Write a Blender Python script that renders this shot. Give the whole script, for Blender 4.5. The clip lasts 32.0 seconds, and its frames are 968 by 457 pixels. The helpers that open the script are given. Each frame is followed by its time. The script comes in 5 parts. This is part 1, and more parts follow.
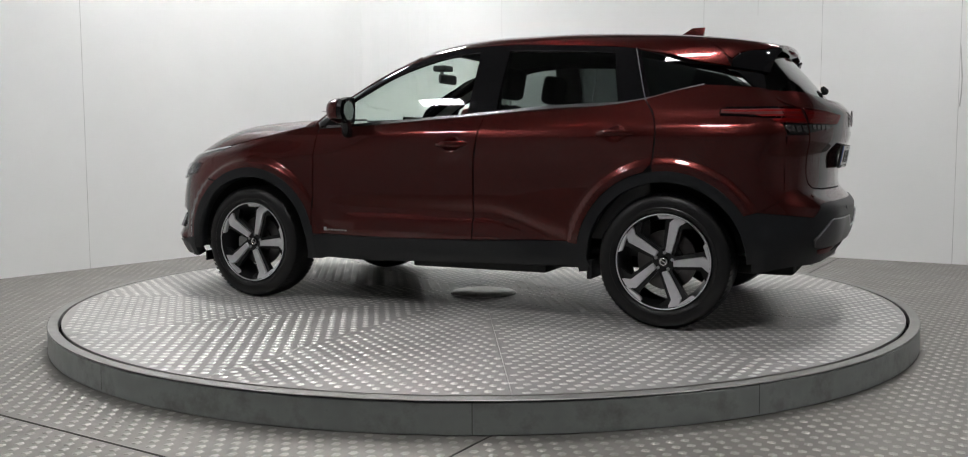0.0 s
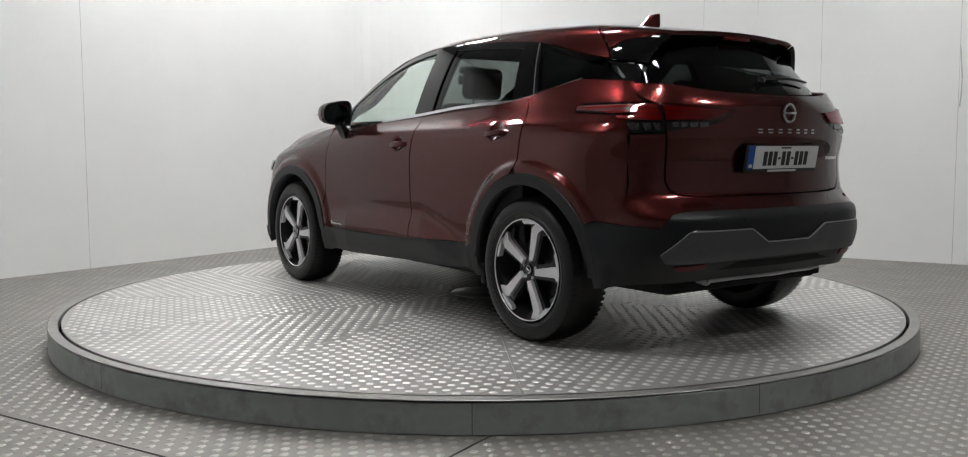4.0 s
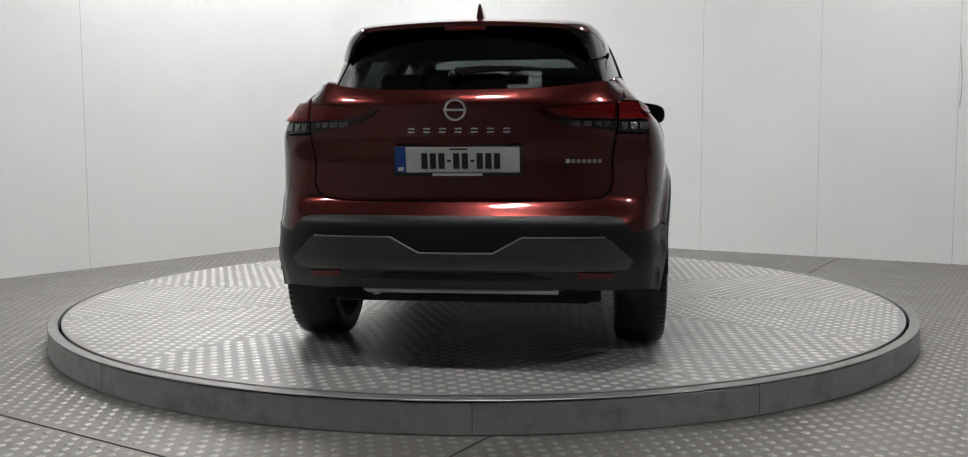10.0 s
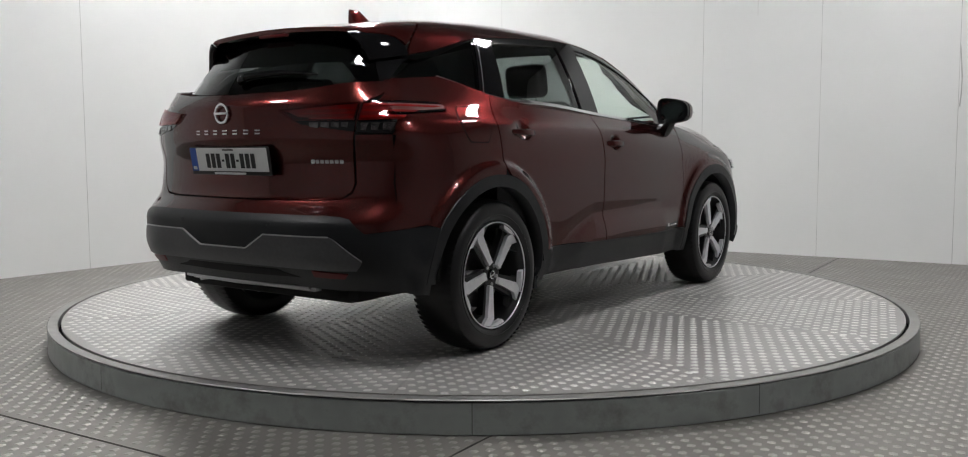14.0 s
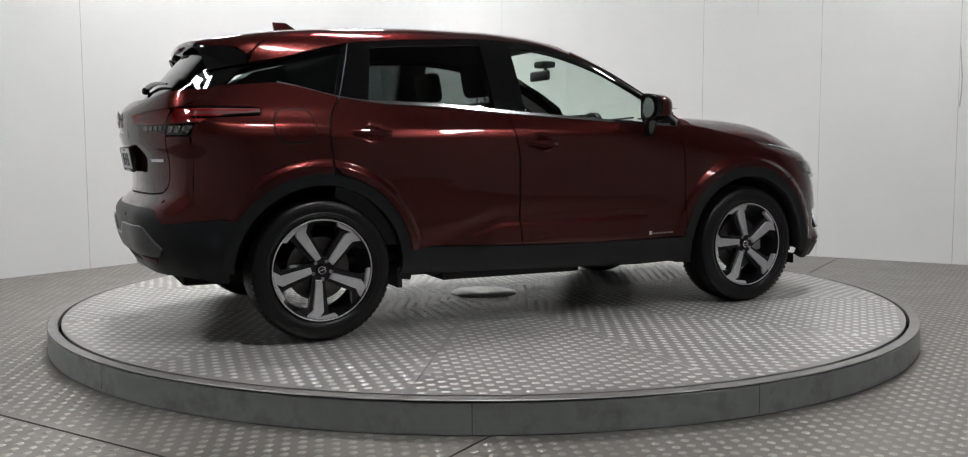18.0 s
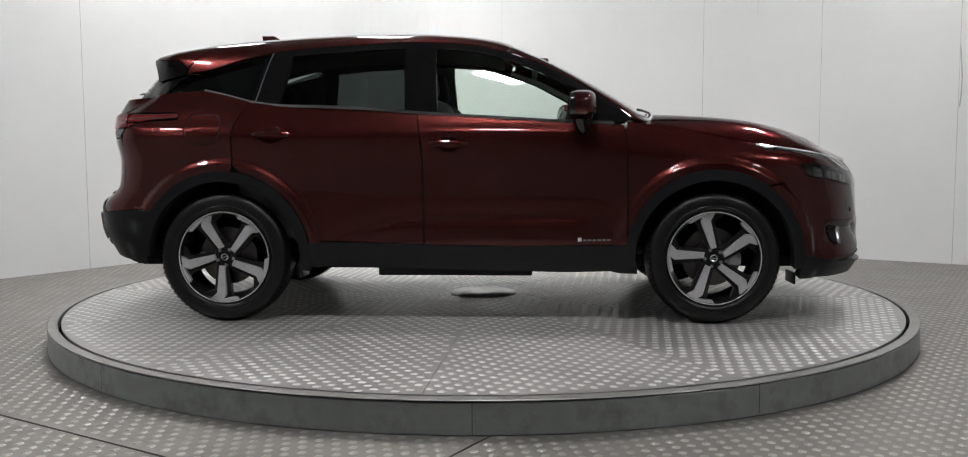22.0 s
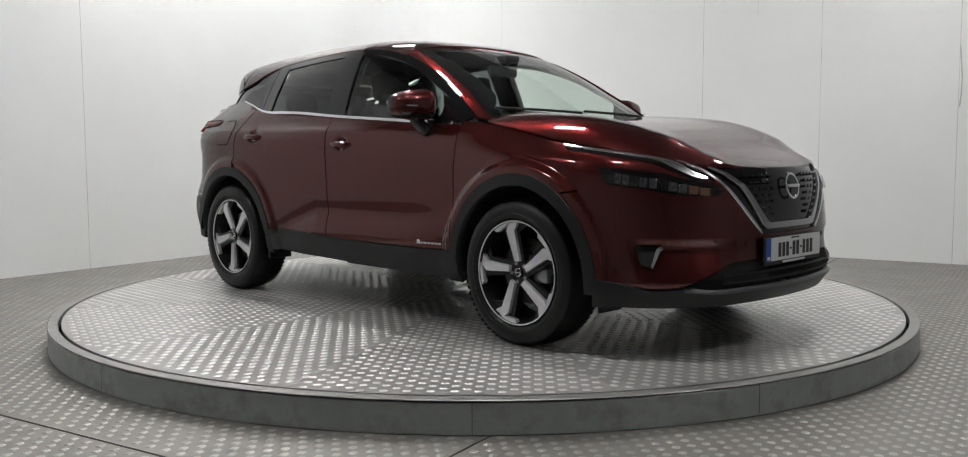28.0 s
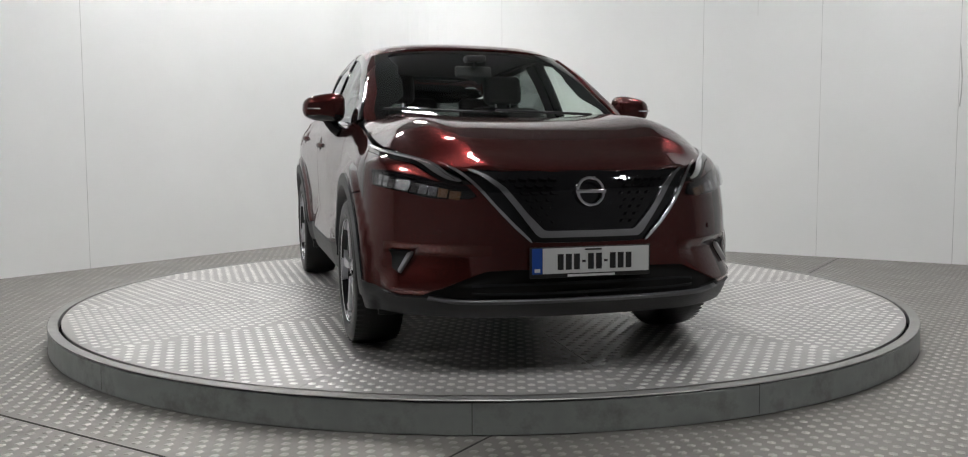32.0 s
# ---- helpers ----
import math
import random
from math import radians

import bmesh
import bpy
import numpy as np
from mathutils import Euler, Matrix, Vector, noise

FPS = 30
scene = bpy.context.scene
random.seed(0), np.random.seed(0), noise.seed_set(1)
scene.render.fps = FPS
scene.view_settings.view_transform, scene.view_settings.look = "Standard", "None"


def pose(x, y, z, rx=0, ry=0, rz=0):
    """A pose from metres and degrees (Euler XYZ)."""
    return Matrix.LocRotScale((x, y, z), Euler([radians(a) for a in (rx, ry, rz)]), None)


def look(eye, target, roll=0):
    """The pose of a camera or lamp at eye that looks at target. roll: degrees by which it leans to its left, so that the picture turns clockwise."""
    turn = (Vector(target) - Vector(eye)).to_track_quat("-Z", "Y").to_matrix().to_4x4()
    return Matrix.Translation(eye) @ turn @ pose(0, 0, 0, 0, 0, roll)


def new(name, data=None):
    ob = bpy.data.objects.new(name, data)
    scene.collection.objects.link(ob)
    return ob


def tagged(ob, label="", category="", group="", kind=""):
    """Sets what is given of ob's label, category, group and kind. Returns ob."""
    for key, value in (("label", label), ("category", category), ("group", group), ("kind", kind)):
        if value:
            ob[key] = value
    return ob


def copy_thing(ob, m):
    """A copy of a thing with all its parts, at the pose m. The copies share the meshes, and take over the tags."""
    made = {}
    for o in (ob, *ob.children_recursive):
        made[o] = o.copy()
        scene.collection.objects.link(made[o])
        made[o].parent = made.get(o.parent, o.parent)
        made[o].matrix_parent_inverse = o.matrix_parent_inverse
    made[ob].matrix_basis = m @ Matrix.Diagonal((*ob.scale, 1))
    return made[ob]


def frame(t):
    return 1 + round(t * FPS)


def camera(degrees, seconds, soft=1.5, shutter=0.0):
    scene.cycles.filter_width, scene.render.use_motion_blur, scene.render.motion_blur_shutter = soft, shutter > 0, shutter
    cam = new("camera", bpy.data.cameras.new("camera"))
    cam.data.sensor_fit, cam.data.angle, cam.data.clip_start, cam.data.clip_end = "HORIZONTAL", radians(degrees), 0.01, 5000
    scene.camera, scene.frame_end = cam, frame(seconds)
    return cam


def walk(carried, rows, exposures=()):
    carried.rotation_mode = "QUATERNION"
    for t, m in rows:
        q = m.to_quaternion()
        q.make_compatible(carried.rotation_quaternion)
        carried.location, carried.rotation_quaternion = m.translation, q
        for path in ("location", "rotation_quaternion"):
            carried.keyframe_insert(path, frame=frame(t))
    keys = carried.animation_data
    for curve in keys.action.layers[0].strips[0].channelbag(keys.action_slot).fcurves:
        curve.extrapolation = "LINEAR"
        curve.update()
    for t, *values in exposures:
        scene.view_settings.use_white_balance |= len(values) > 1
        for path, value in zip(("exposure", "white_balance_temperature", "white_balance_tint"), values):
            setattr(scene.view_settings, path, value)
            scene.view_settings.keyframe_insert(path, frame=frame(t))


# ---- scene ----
eye = (0.0, -6.044, 1.093)
gaze = look(eye, (0.004, -0.044, 1.093 - 6.0 * math.tan(radians(5.0))), -0.2)
cam = camera(55.1, 32.0, 1.1)
walk(cam, [(0, gaze), (32, gaze)])

# ---- light and exposure ----
world = bpy.data.worlds.new("world")
scene.world = world
world.use_nodes = True
world.node_tree.nodes["Background"].inputs[0].default_value = (0.5, 0.55, 0.6, 1)
world.node_tree.nodes["Background"].inputs[1].default_value = 0.02
scene.view_settings.exposure = 0.0
PANEL_GLOW = 100.0

TOP = 0.14          # height of the turntable's deck over the floor


# ---- materials ----
def mat(name, color=(0.5, 0.5, 0.5), rough=0.5, metal=0.0, coat=0.0, spec=0.5, noise_scale=0, noise_amt=0.0, bump=0.0,
        bump_scale=200.0, emit=0.0, rough_var=0.0, stain=0.0, stain_scale=1.5, stain_color=(0.1, 0.1, 0.1), coord="Object", coat_rough=0.03):
    m = bpy.data.materials.new(name)
    m.use_nodes = True
    t = m.node_tree
    b = t.nodes["Principled BSDF"]
    b.inputs["Base Color"].default_value = (*color, 1)
    b.inputs["Roughness"].default_value = rough
    b.inputs["Metallic"].default_value = metal
    b.inputs["Coat Weight"].default_value = coat
    b.inputs["Coat Roughness"].default_value = coat_rough
    b.inputs["Specular IOR Level"].default_value = spec
    if emit:
        b.inputs["Emission Color"].default_value = (*color, 1)
        b.inputs["Emission Strength"].default_value = emit
    tc = t.nodes.new("ShaderNodeTexCoord")
    col = None
    if noise_scale:
        n = t.nodes.new("ShaderNodeTexNoise")
        n.inputs["Scale"].default_value = noise_scale
        n.inputs["Detail"].default_value = 6
        t.links.new(tc.outputs[coord], n.inputs["Vector"])
        r = t.nodes.new("ShaderNodeMapRange")
        r.inputs["From Min"].default_value, r.inputs["From Max"].default_value = 0.3, 0.7
        r.inputs["To Min"].default_value, r.inputs["To Max"].default_value = 1 - noise_amt, 1 + noise_amt
        t.links.new(n.outputs["Fac"], r.inputs["Value"])
        mx = t.nodes.new("ShaderNodeMix")
        mx.data_type, mx.blend_type = "RGBA", "MULTIPLY"
        mx.inputs["Factor"].default_value = 1
        mx.inputs["A"].default_value = (*color, 1)
        t.links.new(r.outputs["Result"], mx.inputs["B"])
        col = mx.outputs["Result"]
        if rough_var:
            r2 = t.nodes.new("ShaderNodeMapRange")
            r2.inputs["From Min"].default_value, r2.inputs["From Max"].default_value = 0.3, 0.7
            r2.inputs["To Min"].default_value, r2.inputs["To Max"].default_value = rough - rough_var, rough + rough_var
            t.links.new(n.outputs["Fac"], r2.inputs["Value"])
            t.links.new(r2.outputs["Result"], b.inputs["Roughness"])
    if stain:
        n2 = t.nodes.new("ShaderNodeTexNoise")
        n2.inputs["Scale"].default_value = stain_scale
        n2.inputs["Detail"].default_value = 8
        n2.inputs["Roughness"].default_value = 0.65
        t.links.new(tc.outputs[coord], n2.inputs["Vector"])
        r3 = t.nodes.new("ShaderNodeMapRange")
        r3.inputs["From Min"].default_value, r3.inputs["From Max"].default_value = 0.48, 0.75
        r3.inputs["To Max"].default_value = stain
        t.links.new(n2.outputs["Fac"], r3.inputs["Value"])
        mx2 = t.nodes.new("ShaderNodeMix")
        mx2.data_type = "RGBA"
        t.links.new(r3.outputs["Result"], mx2.inputs["Factor"])
        if col:
            t.links.new(col, mx2.inputs["A"])
        else:
            mx2.inputs["A"].default_value = (*color, 1)
        mx2.inputs["B"].default_value = (*stain_color, 1)
        col = mx2.outputs["Result"]
    if col:
        t.links.new(col, b.inputs["Base Color"])
    if bump:
        n3 = t.nodes.new("ShaderNodeTexNoise")
        n3.inputs["Scale"].default_value = bump_scale
        n3.inputs["Detail"].default_value = 4
        t.links.new(tc.outputs[coord], n3.inputs["Vector"])
        bp = t.nodes.new("ShaderNodeBump")
        bp.inputs["Strength"].default_value = bump
        bp.inputs["Distance"].default_value = 0.002
        t.links.new(n3.outputs["Fac"], bp.inputs["Height"])
        t.links.new(bp.outputs["Normal"], b.inputs["Normal"])
    return m


def glass_mat(name, tint, rough=0.0):
    m = bpy.data.materials.new(name)
    m.use_nodes = True
    t = m.node_tree
    t.nodes.remove(t.nodes["Principled BSDF"])
    out = t.nodes["Material Output"]
    tr = t.nodes.new("ShaderNodeBsdfTransparent")
    tr.inputs[0].default_value = (*tint, 1)
    gl = t.nodes.new("ShaderNodeBsdfGlossy")
    gl.inputs["Roughness"].default_value = rough
    gl.inputs["Color"].default_value = (1, 1, 1, 1)
    lw = t.nodes.new("ShaderNodeLayerWeight")
    lw.inputs["Blend"].default_value = 0.5
    pw = t.nodes.new("ShaderNodeMath")
    pw.operation = "POWER"
    pw.inputs[1].default_value = 5.0
    t.links.new(lw.outputs["Facing"], pw.inputs[0])
    fr = t.nodes.new("ShaderNodeMath")
    fr.operation = "MULTIPLY_ADD"
    fr.inputs[1].default_value, fr.inputs[2].default_value = 0.85, 0.05
    t.links.new(pw.outputs[0], fr.inputs[0])
    mx = t.nodes.new("ShaderNodeMixShader")
    t.links.new(fr.outputs[0], mx.inputs[0])
    t.links.new(tr.outputs[0], mx.inputs[1])
    t.links.new(gl.outputs[0], mx.inputs[2])
    t.links.new(mx.outputs[0], out.inputs["Surface"])
    return m


WALL = mat("white_wall_paint", (0.80, 0.81, 0.80), 0.55, noise_scale=0.8, noise_amt=0.025, bump=0.05, bump_scale=60, stain=0.08, stain_scale=0.7, stain_color=(0.55, 0.55, 0.53))
# for walls out of view; grey level chosen for what gloss parts reflect
WALL_UNSEEN = mat("unseen_grey_wall", (0.31, 0.31, 0.318), 0.7, noise_scale=1.0, noise_amt=0.15)
CEIL = mat("grey_ceiling", (0.16, 0.165, 0.17), 0.8, noise_scale=1.0, noise_amt=0.08)
GLOW = mat("led_panel_diffuser", (1.0, 0.995, 1.0), 0.5, emit=PANEL_GLOW)
PLATE = mat("worn_aluminium_plate", (0.355, 0.343, 0.328), 0.33, 0.35, noise_scale=3.0, noise_amt=0.14, rough_var=0.02, stain=0.45, stain_scale=2.2, stain_color=(0.21, 0.20, 0.185), bump=0.04, bump_scale=90)
# same metal as the plate; light caught on the slopes is in the paler colour
LUG = mat("lit_tread_lug", (0.74, 0.725, 0.70), 0.44, 0.5, noise_scale=6.0, noise_amt=0.15)
FLOOR = mat("floor_tread_plate", (0.225, 0.213, 0.197), 0.46, 0.6, noise_scale=2.0, noise_amt=0.12, rough_var=0.08, stain=0.4, stain_scale=1.1, stain_color=(0.17, 0.155, 0.135), bump=0.05, bump_scale=70)
STEEL = mat("painted_rim_steel", (0.33, 0.355, 0.345), 0.42, 0.3, noise_scale=5, noise_amt=0.15, stain=0.8, stain_scale=5.0, stain_color=(0.085, 0.078, 0.068), bump=0.12, bump_scale=120)
RINGTOP = mat("brushed_ring_top", (0.30, 0.295, 0.28), 0.48, 0.6, noise_scale=8, noise_amt=0.15, stain=0.3, stain_scale=4)
# dusty floor lugs, coloured paler than their plate for the light they catch
FLOOR_LUG = mat("dusty_lit_tread_lug", (0.37, 0.357, 0.33), 0.46, 0.75, noise_scale=5.0, noise_amt=0.2)
JOINT = mat("grey_sealant", (0.50, 0.50, 0.49), 0.7, noise_scale=4, noise_amt=0.3)
# near black: the floor's joints, and the shade in the turntable's gap
SEAM_SHADE = mat("dark_joint_and_gap_shade", (0.012, 0.012, 0.012), 0.9)
CAP = mat("cast_centre_plate", (0.66, 0.65, 0.62), 0.28, 0.7, noise_scale=12, noise_amt=0.2, stain=0.6, stain_scale=9, stain_color=(0.2, 0.19, 0.17))


# ---- mesh helpers ----
def mesh_ob(name, verts, faces, material, parent=None, label="", smooth=False, normals=None, kind=""):
    me = bpy.data.meshes.new(name)
    me.from_pydata([tuple(map(float, v)) for v in verts], [], faces)
    me.materials.append(material)
    if smooth:
        me.polygons.foreach_set("use_smooth", [True] * len(me.polygons))
    if normals is not None:
        me.normals_split_custom_set_from_vertices([tuple(map(float, n)) for n in normals])
    me.update()
    ob = new(name, me)
    if parent:
        ob.parent = parent
    if label:
        ob["label"] = label
    if kind:
        ob["kind"] = kind
    return ob


def part(name, bm, material, parent, label="", smooth=False):
    me = bpy.data.meshes.new(name)
    bmesh.ops.recalc_face_normals(bm, faces=bm.faces)
    bm.to_mesh(me)
    bm.free()
    me.materials.append(material)
    if smooth:
        me.polygons.foreach_set("use_smooth", [True] * len(me.polygons))
        me.set_sharp_from_angle(angle=radians(38))
    ob = new(name, me)
    if parent:
        ob.parent = parent
    if label:
        ob["label"] = label
    return ob


def box_bm(bm, x0, x1, y0, y1, z0, z1, bevel=0.0, seg=2, m=None):
    r = bmesh.ops.create_cube(bm, size=1)
    vs = r["verts"]
    for v in vs:
        v.co = Vector(((x0 + x1) / 2 + v.co.x * (x1 - x0), (y0 + y1) / 2 + v.co.y * (y1 - y0), (z0 + z1) / 2 + v.co.z * (z1 - z0)))
    es = list({e for v in vs for e in v.link_edges})
    out = vs
    if bevel:
        res = bmesh.ops.bevel(bm, geom=es, offset=bevel, segments=seg, affect="EDGES", profile=0.5)
        out = list({v for f in res["faces"] for v in f.verts} | {v for v in vs if v.is_valid})
    if m is not None:
        bmesh.ops.transform(bm, matrix=m, verts=out)
    return out


def box(name, dims, material, parent, label="", bevel=0.004, m=None, seg=2):
    bm = bmesh.new()
    box_bm(bm, *dims, bevel=bevel, seg=seg, m=m)
    return part(name, bm, material, parent, label, smooth=True)


def lathe_bm(profile, seg=48, axis="z", start=0.0, sweep=360.0):
    """Turn a profile of (radius, height) about an axis."""
    bm = bmesh.new()
    n = seg if sweep >= 360 else seg + 1
    rings = []
    for i in range(n):
        a = radians(start + sweep * i / seg)
        c, s = math.cos(a), math.sin(a)
        ring = []
        for r, h in profile:
            ring.append(bm.verts.new({"z": (r * c, r * s, h), "y": (r * c, h, r * s), "x": (h, r * c, r * s)}[axis]))
        rings.append(ring)
    for i in range(seg):
        a, b = rings[i], rings[(i + 1) % n]
        for j in range(len(profile) - 1):
            bm.faces.new((a[j], b[j], b[j + 1], a[j + 1]))
    bmesh.ops.remove_doubles(bm, verts=bm.verts, dist=1e-5)
    return bm


def tube_bm(points, radius, seg=8, closed=False):
    """A round bar along points."""
    pts = [Vector(p) for p in points]
    bm = bmesh.new()
    rings = []
    for i, p in enumerate(pts):
        a = pts[i - 1] if i or closed else p
        b = pts[(i + 1) % len(pts)] if i < len(pts) - 1 or closed else p
        d = (b - a).normalized()
        side = d.cross(Vector((0, 0, 1)))
        if side.length < 0.05:
            side = d.cross(Vector((0, 1, 0)))
        side.normalize()
        up = side.cross(d)
        r = radius[i] if isinstance(radius, (list, tuple)) else radius
        rings.append([bm.verts.new(p + (side * math.cos(k * math.tau / seg) + up * math.sin(k * math.tau / seg)) * r) for k in range(seg)])
    m = len(rings)
    for i in range(m if closed else m - 1):
        a, b = rings[i], rings[(i + 1) % m]
        for k in range(seg):
            bm.faces.new((a[k], a[(k + 1) % seg], b[(k + 1) % seg], b[k]))
    if not closed:
        bm.faces.new(rings[0][::-1])
        bm.faces.new(rings[-1])
    return bm


# ---- the room ----
CX, CY = -1.1, 5.85
LD = Vector((-0.586, -0.811, 0)).normalized()      # along the one wall, away from the corner
RD = Vector((0.851, -0.526, 0)).normalized()                  # along the other
CORNER = Vector((CX, CY, 0))
HEIGHT = 4.6


def wall_strip(name, pts, material, label, thick=0.15, z0=0.0, z1=HEIGHT):
    """A standing wall along plan points, with its thickness away from the room's middle."""
    n = len(pts)
    verts, faces = [], []
    for i, p in enumerate(pts):
        a, b = pts[max(i - 1, 0)], pts[min(i + 1, n - 1)]
        d = (b - a).normalized()
        nrm = Vector((d.y, -d.x, 0))
        if nrm.dot(Vector((0.5, -2, 0)) - p) > 0:
            nrm = -nrm
        q = p + nrm * thick
        verts += [(p.x, p.y, z0), (p.x, p.y, z1), (q.x, q.y, z0), (q.x, q.y, z1)]
    for i in range(n - 1):
        k = 4 * i
        faces += [(k, k + 4, k + 5, k + 1), (k + 2, k + 3, k + 7, k + 6), (k + 1, k + 5, k + 7, k + 3), (k, k + 2, k + 6, k + 4)]
    faces += [(0, 1, 3, 2), (4 * n - 4, 4 * n - 2, 4 * n - 1, 4 * n - 3)]
    return tagged(mesh_ob(name, verts, faces, material), label, "wall", kind="structure")


def build_room():
    r = 0.9
    arc = []
    for i in range(13):
        a = radians(90 * i / 12)
        arc.append(CORNER + LD * (r - r * math.sin(a)) + RD * (r - r * math.cos(a)))
    left = [CORNER + LD * 12.0, CORNER + LD * 6.0, CORNER + LD * 2.0] + arc
    wall_strip("wall_west", left, WALL, "smooth white painted wall with a rounded corner")
    wall_strip("wall_north", [CORNER + RD * r, CORNER + RD * 5, CORNER + RD * 13.0], WALL, "smooth white painted wall with faint panel joints")
    far = CORNER + LD * 12.0 + RD * 13.0
    # two unseen walls, added to close the room and shape the reflections
    wall_strip("wall_south", [CORNER + LD * 12.0, far], WALL_UNSEEN, "unseen grey wall, added to close the room")
    wall_strip("wall_east", [CORNER + RD * 13.0, far], WALL_UNSEEN, "unseen grey wall, added to close the room")
    c = [CORNER + LD * a + RD * b for a, b in ((-0.2, -0.2), (12.2, -0.2), (12.2, 13.2), (-0.2, 13.2))]
    v = [(p.x, p.y, HEIGHT) for p in c] + [(p.x, p.y, HEIGHT + 0.1) for p in c]
    f = [(0, 1, 2, 3), (7, 6, 5, 4), (0, 4, 5, 1), (1, 5, 6, 2), (2, 6, 7, 3), (3, 7, 4, 0)]
    tagged(mesh_ob("ceiling", v, f, CEIL), "plain grey ceiling with recessed light panels", "ceiling", kind="structure")
    v = [(p.x, p.y, -0.004) for p in c] + [(p.x, p.y, -0.1) for p in c]
    floor = tagged(mesh_ob("floor", v, [(3, 2, 1, 0), (4, 5, 6, 7), (0, 1, 5, 4), (1, 2, 6, 5), (2, 3, 7, 6), (3, 0, 4, 7)], SEAM_SHADE),
                   "grey chequered metal plate floor, worn and dusty", "floor", kind="structure")
    return floor


def build_floor_plates(floor):
    """Four large plates that meet in fine dark joints, with their raised lugs."""
    a, b = RD, Vector((-RD.y, RD.x, 0))
    o = Vector((0.06, -2.60, 0))
    o = Vector((-1.57, -2.56, 0)) + a * (o - Vector((-1.57, -2.56, 0))).dot(a) - a * 0.03
    for u0, u1, v0, v1 in ((-9, -0.006, 0.006, 9), (-9, -0.006, -5.75, -0.006), (0.005, 7.5, 0.006, 9), (0.005, 7.5, -5.75, -0.006)):
        q = []
        for u, v in ((u0, v0), (u1, v0), (u1, v1), (u0, v1)):
            p = o + a * u + b * v
            q.append((p.x, p.y, 0))
        verts = q + [(x, y, -0.003) for x, y, z in q]
        plate = mesh_ob("floor_plate", verts, [(0, 1, 2, 3), (0, 4, 5, 1), (1, 5, 6, 2), (2, 6, 7, 3), (3, 7, 4, 0)], FLOOR, floor)

        def keep(x, y):
            u = (x - o.x) * a.x + (y - o.y) * a.y
            v = (x - o.x) * b.x + (y - o.y) * b.y
            front = (np.abs(x) < 0.56 * (y + 6.6) + 0.25) & (np.hypot(x, y) > RING_R + 0.015) & (y > -4.2)
            wall1 = (x - CX) * 0.811 - (y - CY) * 0.586
            wall2 = -(x - CX) * 0.526 - (y - CY) * 0.851
            return front & (u > u0 + 0.02) & (u < u1 - 0.02) & (v > v0 + 0.02) & (v < v1 - 0.02) & (wall1 > 0.03) & (wall2 > 0.03)
        p, t = tread_grid(-10, 10, -10, 10, math.atan2(a.y, a.x) + math.pi / 2, 0.047, keep)
        if len(p):
            lugs(p, t, 0.0, FLOOR_LUG, "tread_lug_field", plate, "raised tread lugs")


def build_wall_joints():
    for name, p, d, z0, z1, w in (("panel_joint", (-3.779, 2.52), LD, 0.0, HEIGHT, 0.0035), ("panel_joint", (2.30, 3.75), RD, 0.0, HEIGHT, 0.0035), ("panel_joint", (3.31, 3.13), RD, 0.0, HEIGHT, 0.0035), ("panel_joint", (4.34, 2.49), RD, 0.0, HEIGHT, 0.004), ("panel_joint", (2.775, 3.455), RD, 2.41, HEIGHT, 0.003), ("panel_joint", (0.226, 5.03), RD, 2.24, HEIGHT, 0.003)):
        n = Vector((-d.y, d.x, 0))
        if n.dot(Vector((0, -1, 0))) < 0:
            n = -n
        # drop the point onto the wall's own line
        q = Vector((p[0], p[1], 0))
        q = CORNER + d * (q - CORNER).dot(d)
        bm = bmesh.new()
        box_bm(bm, -w / 2, w / 2, -0.0015, 0.0015, z0, z1, m=Matrix.Translation(q) @ Matrix.Rotation(math.atan2(d.y, d.x), 4, "Z"))
        tagged(part(name, bm, JOINT, None), "thin vertical joint in the white wall", "wall joint", "wall joints", "structure")
    # a torn strip of sealant hanging from the last joint
    d = RD
    q = CORNER + d * (Vector((4.36, 2.48, 0)) - CORNER).dot(d)
    n = Vector((-0.526, -0.851, 0))
    pts = []
    for i in range(12):
        t = i / 11
        pts.append(q + n * (0.006 + 0.008 * math.sin(5 * t)) + d * (0.012 * math.sin(4.5 * t) - 0.01) + Vector((0, 0, 1.45 + 0.60 * t)))
    tagged(part("sealant_strip", tube_bm(pts, 0.0045, 6), JOINT, None, smooth=True), "torn grey sealant strip hanging on the wall", "sealant strip")


